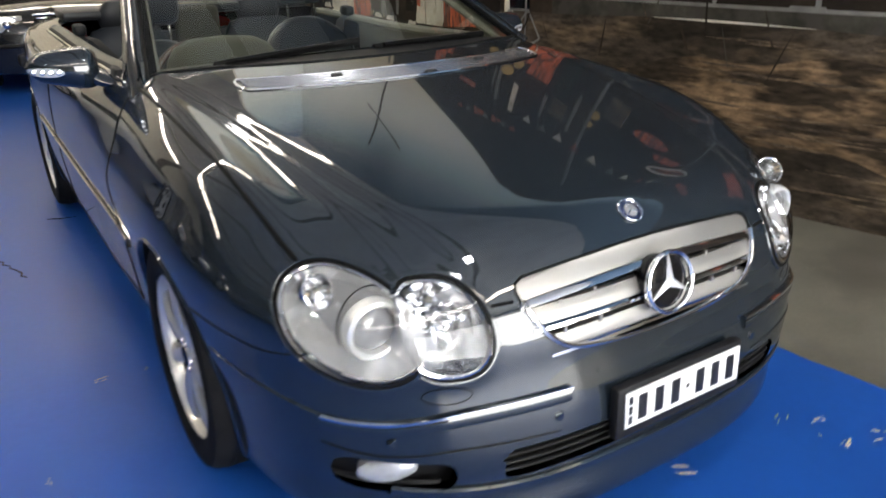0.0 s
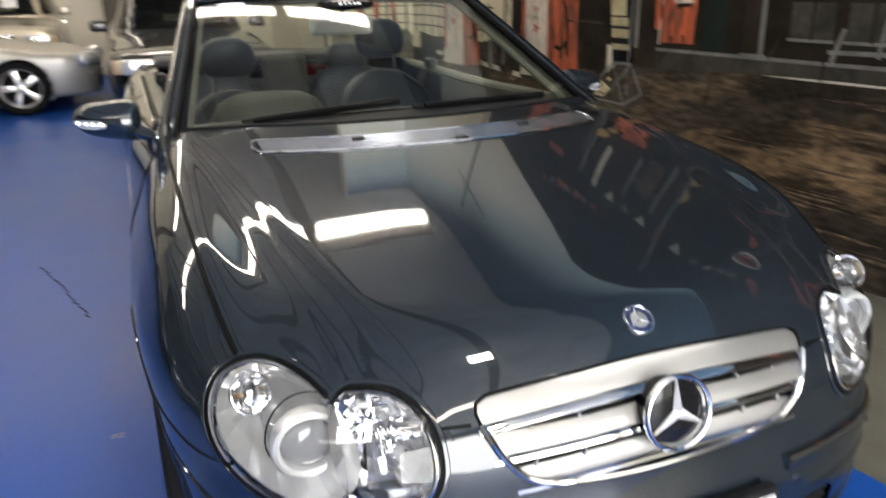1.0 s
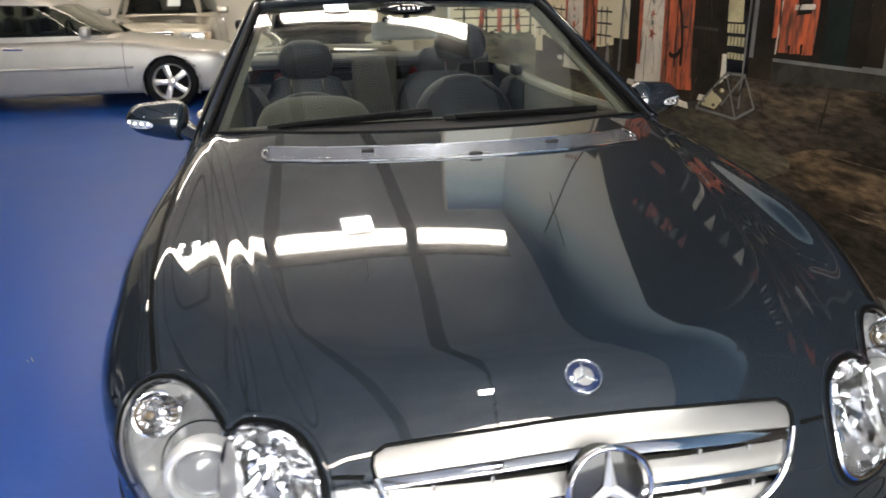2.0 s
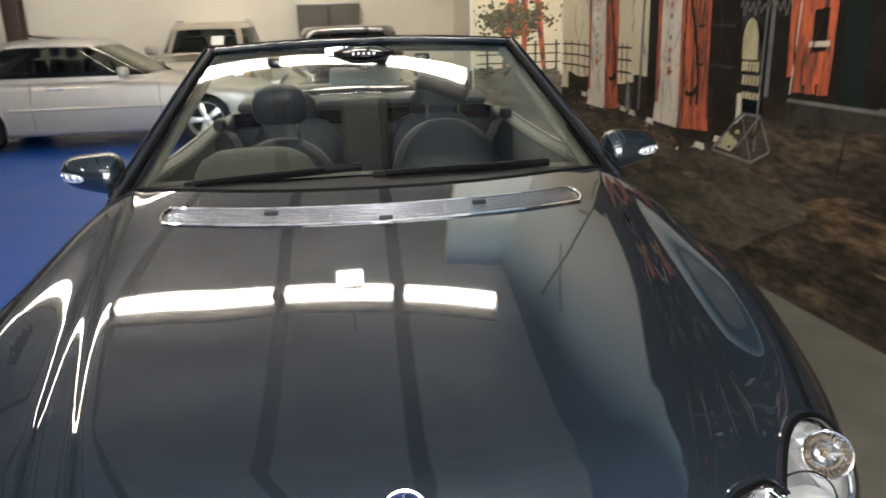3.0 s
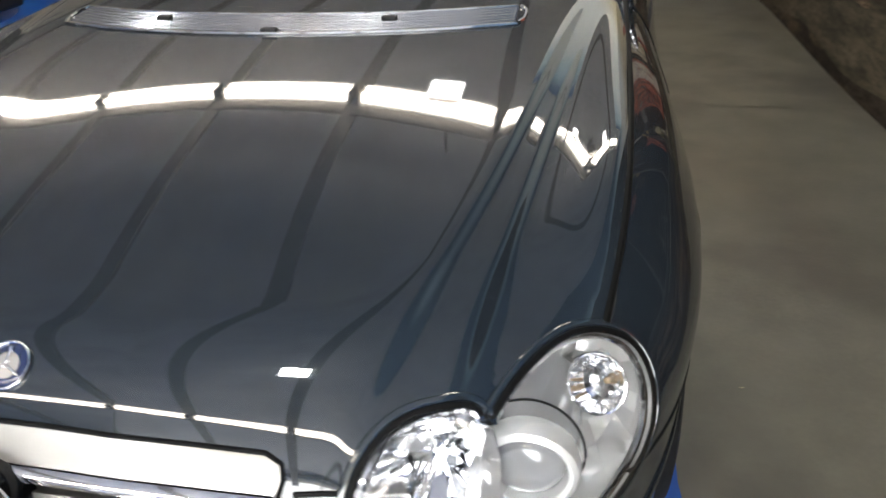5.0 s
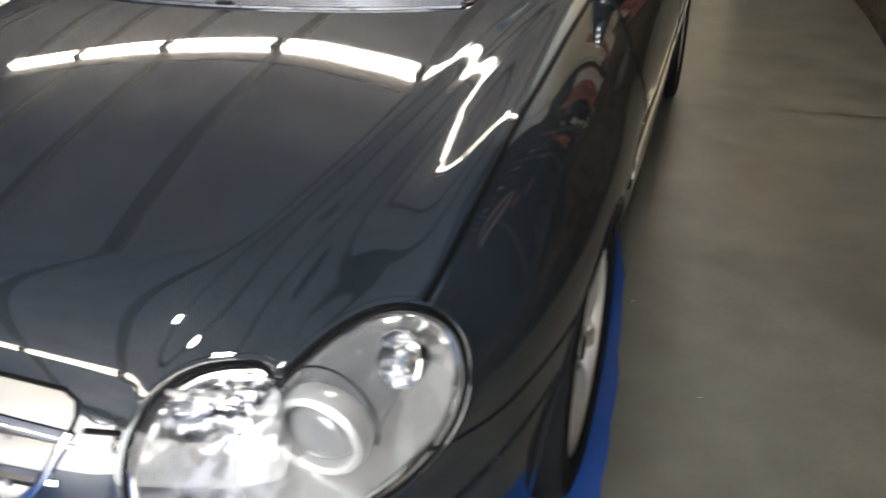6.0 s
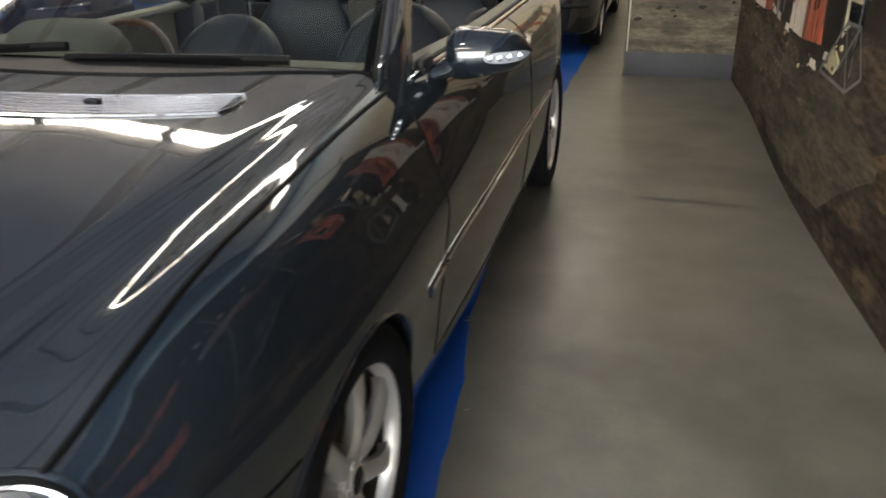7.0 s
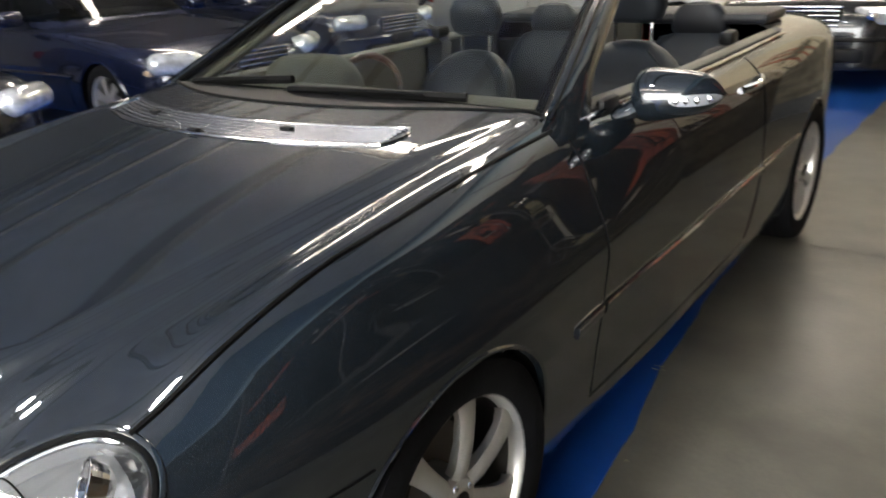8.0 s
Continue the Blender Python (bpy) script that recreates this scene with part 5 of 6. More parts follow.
def build_mural():
    """A painted street scene: flat coats on the curved wall, each a hair proud of the one below."""
    mural = empty("wall_mural")
    tagged(mural, "large faded wall painting of an old fuel station street", "mural")

    def at(y, z, lift):
        return np.stack([wall_x(y) - lift, y + 0 * z, z + 0 * y], -1)

    def band(name, y0, y1, low, high, m, lift, parent=mural):
        grid = np.arange(math.ceil((y0 + .01) * 10), math.floor((y1 - .01) * 10) + 1) / 10
        ys = np.concatenate([[y0], grid, [y1]])
        lo = np.array([low(y) if callable(low) else low for y in ys])
        hi = np.array([high(y) if callable(high) else high for y in ys])
        rows = [at(ys, lo, .0005), at(ys, lo, lift), at(ys, hi, lift), at(ys, hi, .0005)]
        return part(name, sheet(rows), m, parent, sharp=30)

    def shape(name, pts, m, lift, parent=mural):
        p = np.array(pts, float)
        q = at(p[:, 0], p[:, 1], lift)
        b = at(p[:, 0], p[:, 1], .0005)
        k = len(p)
        return part(name, (np.vstack([q, b]), [tuple(range(k))] + [(i, (i + 1) % k, k + (i + 1) % k, k + i) for i in range(k)]), m, parent, sharp=30)

    def stroke(name, pts, w, m, lift, parent=mural):
        p = np.array(pts, float)
        d = np.gradient(p, axis=0)
        d /= np.linalg.norm(d, axis=1)[:, None] + 1e-9
        o = np.stack([-d[:, 1], d[:, 0]], -1) * np.reshape(w, (-1, 1)) / 2
        rows = [at((p + o)[:, 0], (p + o)[:, 1], lift), at((p - o)[:, 0], (p - o)[:, 1], lift)]
        return part(name, sheet(rows), m, parent, sharp=30)

    rnd = random.Random(11)
    TOP = HIGH - .01
    kerb = lambda y: float(knots(np.array(y), [(-9, .93), (.3, .90), (1.2, .90), (2.2, .93), (2.6, .69), (3.4, .70), (4.0, .73), (5.5, .78)]))
    band("earth", MURAL_END, 5.69, .0, lambda y: kerb(y) + .01, GROUND_P, .002)
    band("sky", MURAL_END, 5.69, lambda y: kerb(y) if y > 2.3 else 2.9, TOP, SKY_P, .002)
    roof = lambda y: float(np.interp(y, [-9, -1.2, .2, 1.9, 2.6, 3.3, 3.6], [3.0, 3.0, 3.25, 3.60, 3.16, 2.72, 2.60]))
    band("shop_front", MURAL_END, 2.62, .99, roof, DARK_P, .003)
    band("shop_gable", 2.60, 3.40, 1.0, roof, DARK_P, .0032)
    stroke("roof_edge", [(y, roof(y) - .03) for y in np.linspace(-5.9, 3.38, 47)], .05, SHOP_P, .004)
    band("forecourt", 2.40, 3.9, kerb, 1.0, SHOP_P, .003)
    band("forecourt_shade", 3.9, 5.5, kerb, lambda y: .93 + .02 * math.sin(7 * y), GROUND_P, .003)
    walk_b = band("boardwalk", MURAL_END, 1.95, lambda y: .90 + .02 * math.sin(2.2 * y), .985, KERB_P, .0035)
    band("boardwalk_edge", MURAL_END, 1.95, .982, 1.0, STEEL_P, .004, walk_b)
    band("boardwalk_shade", 1.95, 2.24, lambda y: .90 + .02 * math.sin(2.2 * y), .995, SHOP_P, .0036)
    taper = lambda y, a, b: float(np.clip((y - a) / (b - a), 0, 1))
    band("painted_road", 1.72, 5.69, lambda y: .10 + .34 * taper(y, 2.3, 1.72) + .03 * math.sin(3.7 * y), lambda y: .60 - .12 * taper(y, 2.3, 1.72) + .03 * math.sin(2.9 * y + 1) + .02 * math.sin(8 * y), ROAD_P, .0035)
    band("sandy_track", MURAL_END, 1.85, lambda y: .30 + .14 * taper(y, 1.1, 1.85) + .05 * math.sin(3.1 * y) + .03 * math.sin(7.7 * y + 1), lambda y: .74 - .24 * taper(y, 1.1, 1.85) + .04 * math.sin(2.3 * y + 2) + .02 * math.sin(9 * y), TRACK_P, .0032)
    # sandy tracks, ragged patches
    for i in range(60):
        y = rnd.uniform(-2.6, 1.1)
        z = rnd.uniform(.10, .84) if y < 1.2 else rnd.uniform(.5, .84)
        ln, ht = rnd.uniform(.10, .45), rnd.uniform(.003, .010)
        n = 40
        pts = []
        for k in range(n):
            a = 2 * math.pi * k / n
            r = rnd.uniform(.35, 1.15)
            pts.append((y + ln * r * math.cos(a), z + ht * r * math.sin(a)))
        shape("sand_patch", pts, SAND_P, .0042 + .00004 * i)
    for i in range(9):
        y = rnd.uniform(2.6, 5.5)
        z = rnd.uniform(.25, .62)
        pts = [(y + rnd.uniform(.10, .35) * math.cos(2 * math.pi * k / 18), z + rnd.uniform(.01, .03) * math.sin(2 * math.pi * k / 18)) for k in range(18)]
        shape("sand_patch", pts, SAND_P, .0040 + .00005 * i)
    stroke("kerb_line", [(y, kerb(y)) for y in np.linspace(2.62, 5.6, 24)], .022, KERB_P, .005)
    for y in (2.55, 2.78, 3.55, 3.9, 4.1, 5.05):
        shape("kerb_stone", [(y - .06, kerb(y) - .02), (y + .07, kerb(y) - .015), (y + .05, kerb(y) + .02), (y - .05, kerb(y) + .018)], PALE_P, .006)
    # fuel pumps
    for y0, wp, z0, wr in ((4.90, .36, .72, .30), (3.42, .32, .745, .38)):
        pump = empty("painted_pump")
        pump.parent = mural
        shape("pump_edge", [(y0 + .05, z0), (y0, z0), (y0, 1.95), (y0 + .05, 1.95)], RED_P, .0062, pump)
        shape("pump_face", [(y0, z0), (y0 - wp, z0), (y0 - wp + .02, 1.95), (y0 - .02, 1.95)], PALE_P, .006, pump)
        shape("pump_side", [(y0 - wp, z0), (y0 - wp - wr, z0 + .03), (y0 - wp - wr + .03, 1.95), (y0 - wp + .02, 1.95)], RED_P, .006, pump)
        shape("pump_foot", [(y0 + .07, z0 - .03), (y0 - wp + .02, z0 - .03), (y0 - wp + .02, z0 + .09), (y0 + .05, z0 + .10)], PALE_P, .0068, pump)
        shape("pump_foot_side", [(y0 - wp, z0 - .03), (y0 - wp - wr - .02, z0), (y0 - wp - wr, z0 + .12), (y0 - wp, z0 + .09)], RED_P, .0068, pump)
        for k in (0, 2):
            shape("pump_stripe", [(y0 - wp - .05 - .06 * k, z0 + .12), (y0 - wp - .064 - .06 * k, z0 + .12), (y0 - wp - .054 - .06 * k, 1.9), (y0 - wp - .045 - .06 * k, 1.9)], SHOP_P, .0066, pump)
        for z, w in ((1.06, .10), (1.13, .05), (1.19, .06), (1.27, .05), (1.40, .05), (1.47, .06), (1.54, .05)):
            shape("pump_mark", [(y0 - .16 + (w if i % 2 else .35 * w) * .62 * math.cos(i * math.pi / 5), z + (w if i % 2 else .35 * w) * .55 * math.sin(i * math.pi / 5)) for i in range(10)], RED_P if w > .055 else STEEL_P, .0072, pump)
        t = np.linspace(0, 1, 20)
        stroke("hose", [(y0 - wp - .10 - .16 * math.sin(math.pi * a), 1.55 - .85 * math.sin(math.pi * a * .5) + (.25 * a if a > .6 else 0)) for a in t], .03, DARK_P, .0075, pump)
    stroke("sky_wire", [(3.58, 2.7), (3.82, 3.65), (4.05, 4.6)], .035, DARK_P, .0055)
    stroke("sky_wire", [(4.12, 3.86), (3.8, 4.1), (3.45, 4.32)], .03, DARK_P, .0055)
    for k in range(5):
        shape("bunting", [(3.62 + .07 * k, 3.0 + .03 * k), (3.67 + .07 * k, 3.0 + .03 * k), (3.65 + .07 * k, 2.92 + .03 * k)], RED_P, .006)
    stroke("lamp_pole", [(3.78, .76), (3.74, 1.4), (3.70, 2.6)], .04, STEEL_P, .0055)
    shape("dark_post", [(3.64, .80), (3.46, .80), (3.34, 2.8), (3.62, 2.8)], DARK_P, .005)
    shape("cone", [(4.06, .74), (3.96, .74), (4.0, .95), (4.02, .95)], STEEL_P, .006)
    shape("dark_post", [(2.66, .75), (2.44, .75), (2.44, 2.8), (2.64, 2.8)], DARK_P, .0052)
    # fence and far trees on the pale part
    for z in (1.0, 1.09, 1.18):
        stroke("fence_rail", [(y, z + .006 * math.sin(5 * y)) for y in np.linspace(3.95, 5.68, 24)], .014, KERB_P, .0045)
    for y in (4.05, 4.16, 5.05, 5.22, 5.4, 5.58):
        stroke("fence_post", [(y, .93), (y, 1.22)], .02, KERB_P, .0048)
    # wall boards and lines between the pumps and the sign
    for k in range(9):
        y = 2.50 + .045 * k
        stroke("board_line", [(y, 1.0), (y + .006, 1.5), (y, 2.2)], .006, SHOP_P, .0056)
    for z in (1.12, 1.34, 1.58):
        stroke("board_rail", [(2.46, z), (2.66, z + .006), (2.88, z)], .016, KERB_P, .0058)
    shape("awning", [(2.86, 1.66), (2.52, 1.60), (2.50, 1.74), (2.80, 1.80)], STEEL_P, .0060)
    stroke("sign_pole", [(2.19, .70), (2.17, 1.3), (2.16, 2.2)], .016, STEEL_P, .0094)
    # advertising board on its trestle: lettering as plain bars
    sign = empty("painted_sign")
    sign.parent = mural
    shape("board", [(2.34, .88), (2.15, .89), (2.20, 1.62), (2.42, 1.62)], GLOSSBLACK, .007, sign)
    shape("cream_arch", [(2.37, 1.17), (2.23, 1.17)] + [(2.305 + .072 * math.cos(a), 1.25 + .13 * math.sin(a)) for a in np.linspace(math.pi, 0, 14)], CREAM_P, .008, sign)
    for z, h, a, b in ((1.135, .05, 2.365, 2.20), (1.065, .05, 2.355, 2.19), (.985, .035, 2.345, 2.18)):
        for k in range(5):
            u, w = a + (b - a) * k / 5, a + (b - a) * (k + .72) / 5
            shape("letter_bar", [(u, z - h / 2), (w, z - h / 2), (w, z + h / 2), (u, z + h / 2)], CREAM_P, .0085, sign)
    for a, b in (((2.34, .88), (2.62, .65)), ((2.33, .88), (2.21, .64)), ((2.16, .89), (2.05, .72)), ((2.16, .89), (2.36, .70)), ((2.62, .65), (2.21, .64)), ((2.21, .64), (2.05, .72)), ((2.34, .885), (2.15, .89))):
        stroke("trestle_bar", [a, b], .015, STEEL_P, .0092, sign)
    shape("pale_slab", [(2.57, .675), (2.43, .665), (2.36, .725), (2.47, .775)], CREAM_P, .0062)
    stroke("grey_upright", [(2.13, .99), (2.10, 2.4)], .035, STEEL_P, .0055)
    # script on the dark board, as a plain wavy bar
    stroke("script_bar", [(2.42 - .0062 * k, 1.43 + (.030 + .014 * math.sin(k * .31)) * math.sin(k * .74)) for k in range(74)], .008, STEEL_P, .0082)
    # red drinks chests
    for y0, y1, z0, z1 in ((1.97, 1.86, 1.10, 1.75), (1.85, 1.66, 1.07, 1.85)):
        shape("red_machine", [(y0, z0), (y1, z0 + .02), (y1 - .02, z1), (y0 + .02, z1)], RED_P, .006)
    shape("machine_panel", [(1.80, 1.22), (1.70, 1.23), (1.70, 1.42), (1.80, 1.41)], DARK_P, .0068)
    shape("pale_bar", [(1.82, 1.245), (1.68, 1.25), (1.68, 1.275), (1.82, 1.27)], PALE_P, .0075)
    for y in (1.88, 1.79, 1.70):
        shape("red_chest", [(y + .035, 1.03), (y - .035, 1.035), (y - .03, 1.15), (y + .03, 1.15)], RED_P, .0065)
    stroke("chest_outline", [(1.93, 1.02), (1.92, 1.2), (1.90, 1.45)], .01, PALE_P, .0078)
    shape("teal_door", [(1.60, 1.0), (1.44, 1.0), (1.44, 2.4), (1.58, 2.4)], TEAL_P, .005)
    # porch posts, bench, windows
    for y in (1.25, .32, -.9, -2.2):
        shape("porch_post", [(y + .07, 1.0), (y - .04, 1.0), (y - .04, 3.0), (y + .06, 3.0)], SHOP_P, .006)
        shape("post_light_side", [(y - .035, 1.0), (y - .06, 1.0), (y - .055, 3.0), (y - .03, 3.0)], STEEL_P, .0065)
        shape("post_foot", [(y + .09, .985), (y - .09, .985), (y - .08, 1.01), (y + .08, 1.01)], STEEL_P, .007)
    for y in (.92, .62, -.3, -1.4):
        shape("window_pane", [(y + .12, 1.10), (y - .11, 1.10), (y - .11, 1.26), (y + .12, 1.26)], KERB_P, .005)
        shape("window_pane", [(y + .12, 1.28), (y - .11, 1.28), (y - .11, 1.5), (y + .12, 1.5)], SHOP_P, .005)
        stroke("window_bar", [(y + .13, 1.09), (y - .12, 1.09)], .015, STEEL_P, .006)
        stroke("window_bar", [(y, 1.09), (y, 1.5)], .015, DARK_P, .006)
    stroke("bench_leg", [(.80, 1.0), (.75, 1.15)], .022, STEEL_P, .0072)
    stroke("bench_leg", [(.58, 1.03), (.56, 1.2)], .018, STEEL_P, .0072)
    stroke("bench_seat", [(.82, 1.045), (.52, 1.05)], .02, STEEL_P, .0074)
    for y, z, r in ((2.06, 1.91, .07), (1.98, 1.80, .05), (1.18, 1.87, .05), (1.20, 2.00, .045), (2.30, 1.70, .05)):
        shape("lit_window", [(y + r * math.cos(a), z + r * math.sin(a)) for a in np.arange(14) * math.pi / 7], AMBER_P, .006)
    for y, z, w, h, m in ((1.92, 2.02, .05, .42, PALE_P), (1.48, 1.92, .14, .26, SAND_P), (1.62, 1.95, .03, .34, STEEL_P), (1.50, 2.10, .30, .03, STEEL_P), (1.04, 1.68, .16, .16, SAND_P),
                          (.44, 1.64, 1.06, .055, SAND_P), (-.60, 1.42, .60, .26, RED_P), (2.24, 2.66, .16, .08, RED_P), (2.04, 2.64, .10, .06, RED_P), (-.54, 2.95, .50, .20, KERB_P), (2.45, 2.30, .20, .10, RED_P),
                          (2.9, 1.9, .14, .3, RED_P), (1.05, 2.15, .45, .05, SHOP_P), (.10, 1.85, .45, .05, KERB_P), (-1.2, 1.8, .4, .5, SHOP_P), (1.34, 1.78, .03, .50, STEEL_P), (2.70, 2.20, .08, .40, SHOP_P)):
        shape("shop_sign", [(y + w / 2, z), (y - w / 2, z + .02), (y - w / 2, z + h), (y + w / 2, z + h - .02)], m, .0062)
    for y, z, ry, rz, m in ((.74, 1.80, .13, .05, RED_P), (.55, 1.92, .12, .05, RED_P), (-.55, 2.30, .30, .06, RED_P)):
        shape("oval_sign", [(y + ry * math.cos(a), z + rz * math.sin(a)) for a in np.arange(20) * math.pi / 10], m, .0066)
    ring_t = np.linspace(0, 2 * math.pi, 40)
    stroke("oval_outline", [(.30 + .34 * math.cos(a), 2.10 + .075 * math.sin(a)) for a in ring_t], .028, PALE_P, .0070)
    stroke("oval_outline", [(.30 + .24 * math.cos(a), 2.10 + .035 * math.sin(a)) for a in ring_t], .030, RED_P, .0072)
    for i in range(12):
        y = 1.72 - .17 * i
        shape("bunting", [(y + .045, 2.46), (y - .045, 2.46), (y, 2.35)], (PALE_P, STEEL_P, PALE_P, RED_P)[i % 4], .007)
    for i in range(7):
        y = 2.50 - .11 * i
        shape("bunting", [(y + .035, 2.80 - .015 * i), (y - .035, 2.80 - .015 * i), (y, 2.71 - .015 * i)], (RED_P, STEEL_P)[i % 2], .007)
    for i in range(70):
        y = rnd.uniform(2.3, 5.5)
        z, r = kerb(y) + rnd.uniform(-.10, .03), rnd.uniform(.006, .020)
        shape("painted_stone", [(y + r * rnd.uniform(.6, 1.3) * math.cos(a), z + .6 * r * rnd.uniform(.6, 1.3) * math.sin(a)) for a in np.arange(7) * 2 * math.pi / 7], rnd.choice((SAND_P, KERB_P, SAND_P, CREAM_P)), .0070 + .00001 * i)
    # worn brush marks over the street
    for i in range(150):
        y, z = rnd.uniform(-2.5, 5.3), rnd.uniform(.72, 2.0)
        ln, w, tilt = rnd.uniform(.03, .16), rnd.uniform(.004, .016), rnd.uniform(.9, 2.2)
        stroke("brush_mark", [(y + ln * math.cos(tilt) * u, z + ln * math.sin(tilt) * u) for u in (-1, -.3, .4, 1)], [w * .3, w, w * .8, w * .2],
               rnd.choice((DARK_P, SHOP_P, KERB_P, GROUND_P)), .0098 + .00001 * i)
    # the return panel at the end of the wall
    panel = empty("mural_panel", pose(0, 5.70, 0))
    tagged(panel, "short painted return panel with a grey base beside the wall", "partition")
    part("panel_body", box(.90, .10, HIGH, (1.505, .06, HIGH / 2), .006), WALLMAT, panel)
    part("panel_base", box(.88, .02, .20, (1.495, -.002, .10), .004), BASE_P, panel, "grey skirting of the panel")
    part("panel_edge", box(.015, .12, HIGH - .96, (1.05, .06, HIGH / 2 + .48), .003), WALLMAT, panel)
    part("panel_edge", box(.015, .12, .958, (1.05, .06, .479), .003), GROUND_Q, panel, "earth-coloured lower edge")

    def card(name, pts, m, lift):
        k = len(pts)
        v = [(x, -lift, z) for x, z in pts] + [(x, .005, z) for x, z in pts]
        part(name, (np.array(v), [tuple(range(k))] + [(i, (i + 1) % k, k + (i + 1) % k, k + i) for i in range(k)]), m, panel, sharp=30)

    card("painted_sky", [(1.07, .9), (1.94, .9), (1.94, HIGH - .03), (1.07, HIGH - .03)], SKY_Q, .001)
    card("painted_earth", [(1.07, .20), (1.94, .20), (1.94, .93)] + [(1.94 - .029 * k, .945 + .012 * math.sin(2.1 * k) + .010 * math.sin(5.3 * k + 1) + .0015 * k) for k in range(1, 31)], GROUND_Q, .002)
    for i in range(14):
        x, z = rnd.uniform(1.15, 1.8), rnd.uniform(.26, .85)
        card("sand_patch", [(min(1.93, max(1.08, x + rnd.uniform(.06, .2) * math.cos(2 * math.pi * k / 16))), z + rnd.uniform(.004, .012) * math.sin(2 * math.pi * k / 16)) for k in range(16)], GROUND_Q, .0025 + .0001 * i)
    for i in range(60):
        x, z, r = rnd.uniform(1.10, 1.90), rnd.gauss(.93, .03) if i < 30 else rnd.uniform(.45, .92), rnd.uniform(.006, .022)
        card("painted_tuft", [(min(1.93, max(1.08, x + 1.6 * r * rnd.uniform(.5, 1.3) * math.cos(2 * math.pi * k / 8))), z + .7 * r * rnd.uniform(.4, 1.4) * math.sin(2 * math.pi * k / 8)) for k in range(8)], rnd.choice((GREEN_P, KERB_P, GROUND_P)), .0040 + .00001 * i)
    for z in (1.02, 1.10, 1.18):
        card("fence_rail", [(1.10, z - .006), (1.93, z - .006), (1.93, z + .006), (1.10, z + .006)], KERB_P, .004)
    for x in (1.2, 1.42, 1.66, 1.86):
        card("fence_post", [(x - .009, .95), (x + .009, .95), (x + .009, 1.22), (x - .009, 1.22)], KERB_P, .0044)
    for x, lean in ((1.36, .10), (1.55, .0), (1.74, -.10)):
        card("red_strut", [(x - .022, .97), (x + .022, .97), (x + lean + .045, 1.9), (x + lean - .025, 1.9)], RED_P, .0052)
    card("painted_bush", [(1.45 + (.27 + .05 * math.sin(5 * a) + .03 * math.sin(11 * a + 1)) * math.cos(a), 1.41 + (.135 + .03 * math.sin(4 * a + 2) + .02 * math.sin(9 * a)) * math.sin(a)) for a in np.arange(60) * math.pi / 30], BUSH_P, .0034)
    for z, a, b in ((1.30, 1.36, 1.73), (1.62, 1.40, 1.70)):
        card("red_crossbar", [(a, z - .012), (b, z - .006), (b, z + .012), (a, z + .008)], RED_P, .0054)
    for i in range(420):
        x, z = rnd.gauss(1.45, .18), rnd.gauss(1.40, .085)
        r = rnd.uniform(.007, .022)
        card("painted_leaves", [(min(1.93, max(1.08, x + r * rnd.uniform(.5, 1.2) * math.cos(2 * math.pi * k / 7))), z + r * rnd.uniform(.5, 1.2) * math.sin(2 * math.pi * k / 7)) for k in range(7)], GREEN_P, .0046 + .00001 * i)
    card("yellow_post", [(1.90, .9), (1.935, .9), (1.935, 1.9), (1.90, 1.9)], PALE_P, .0056)


build_mural()


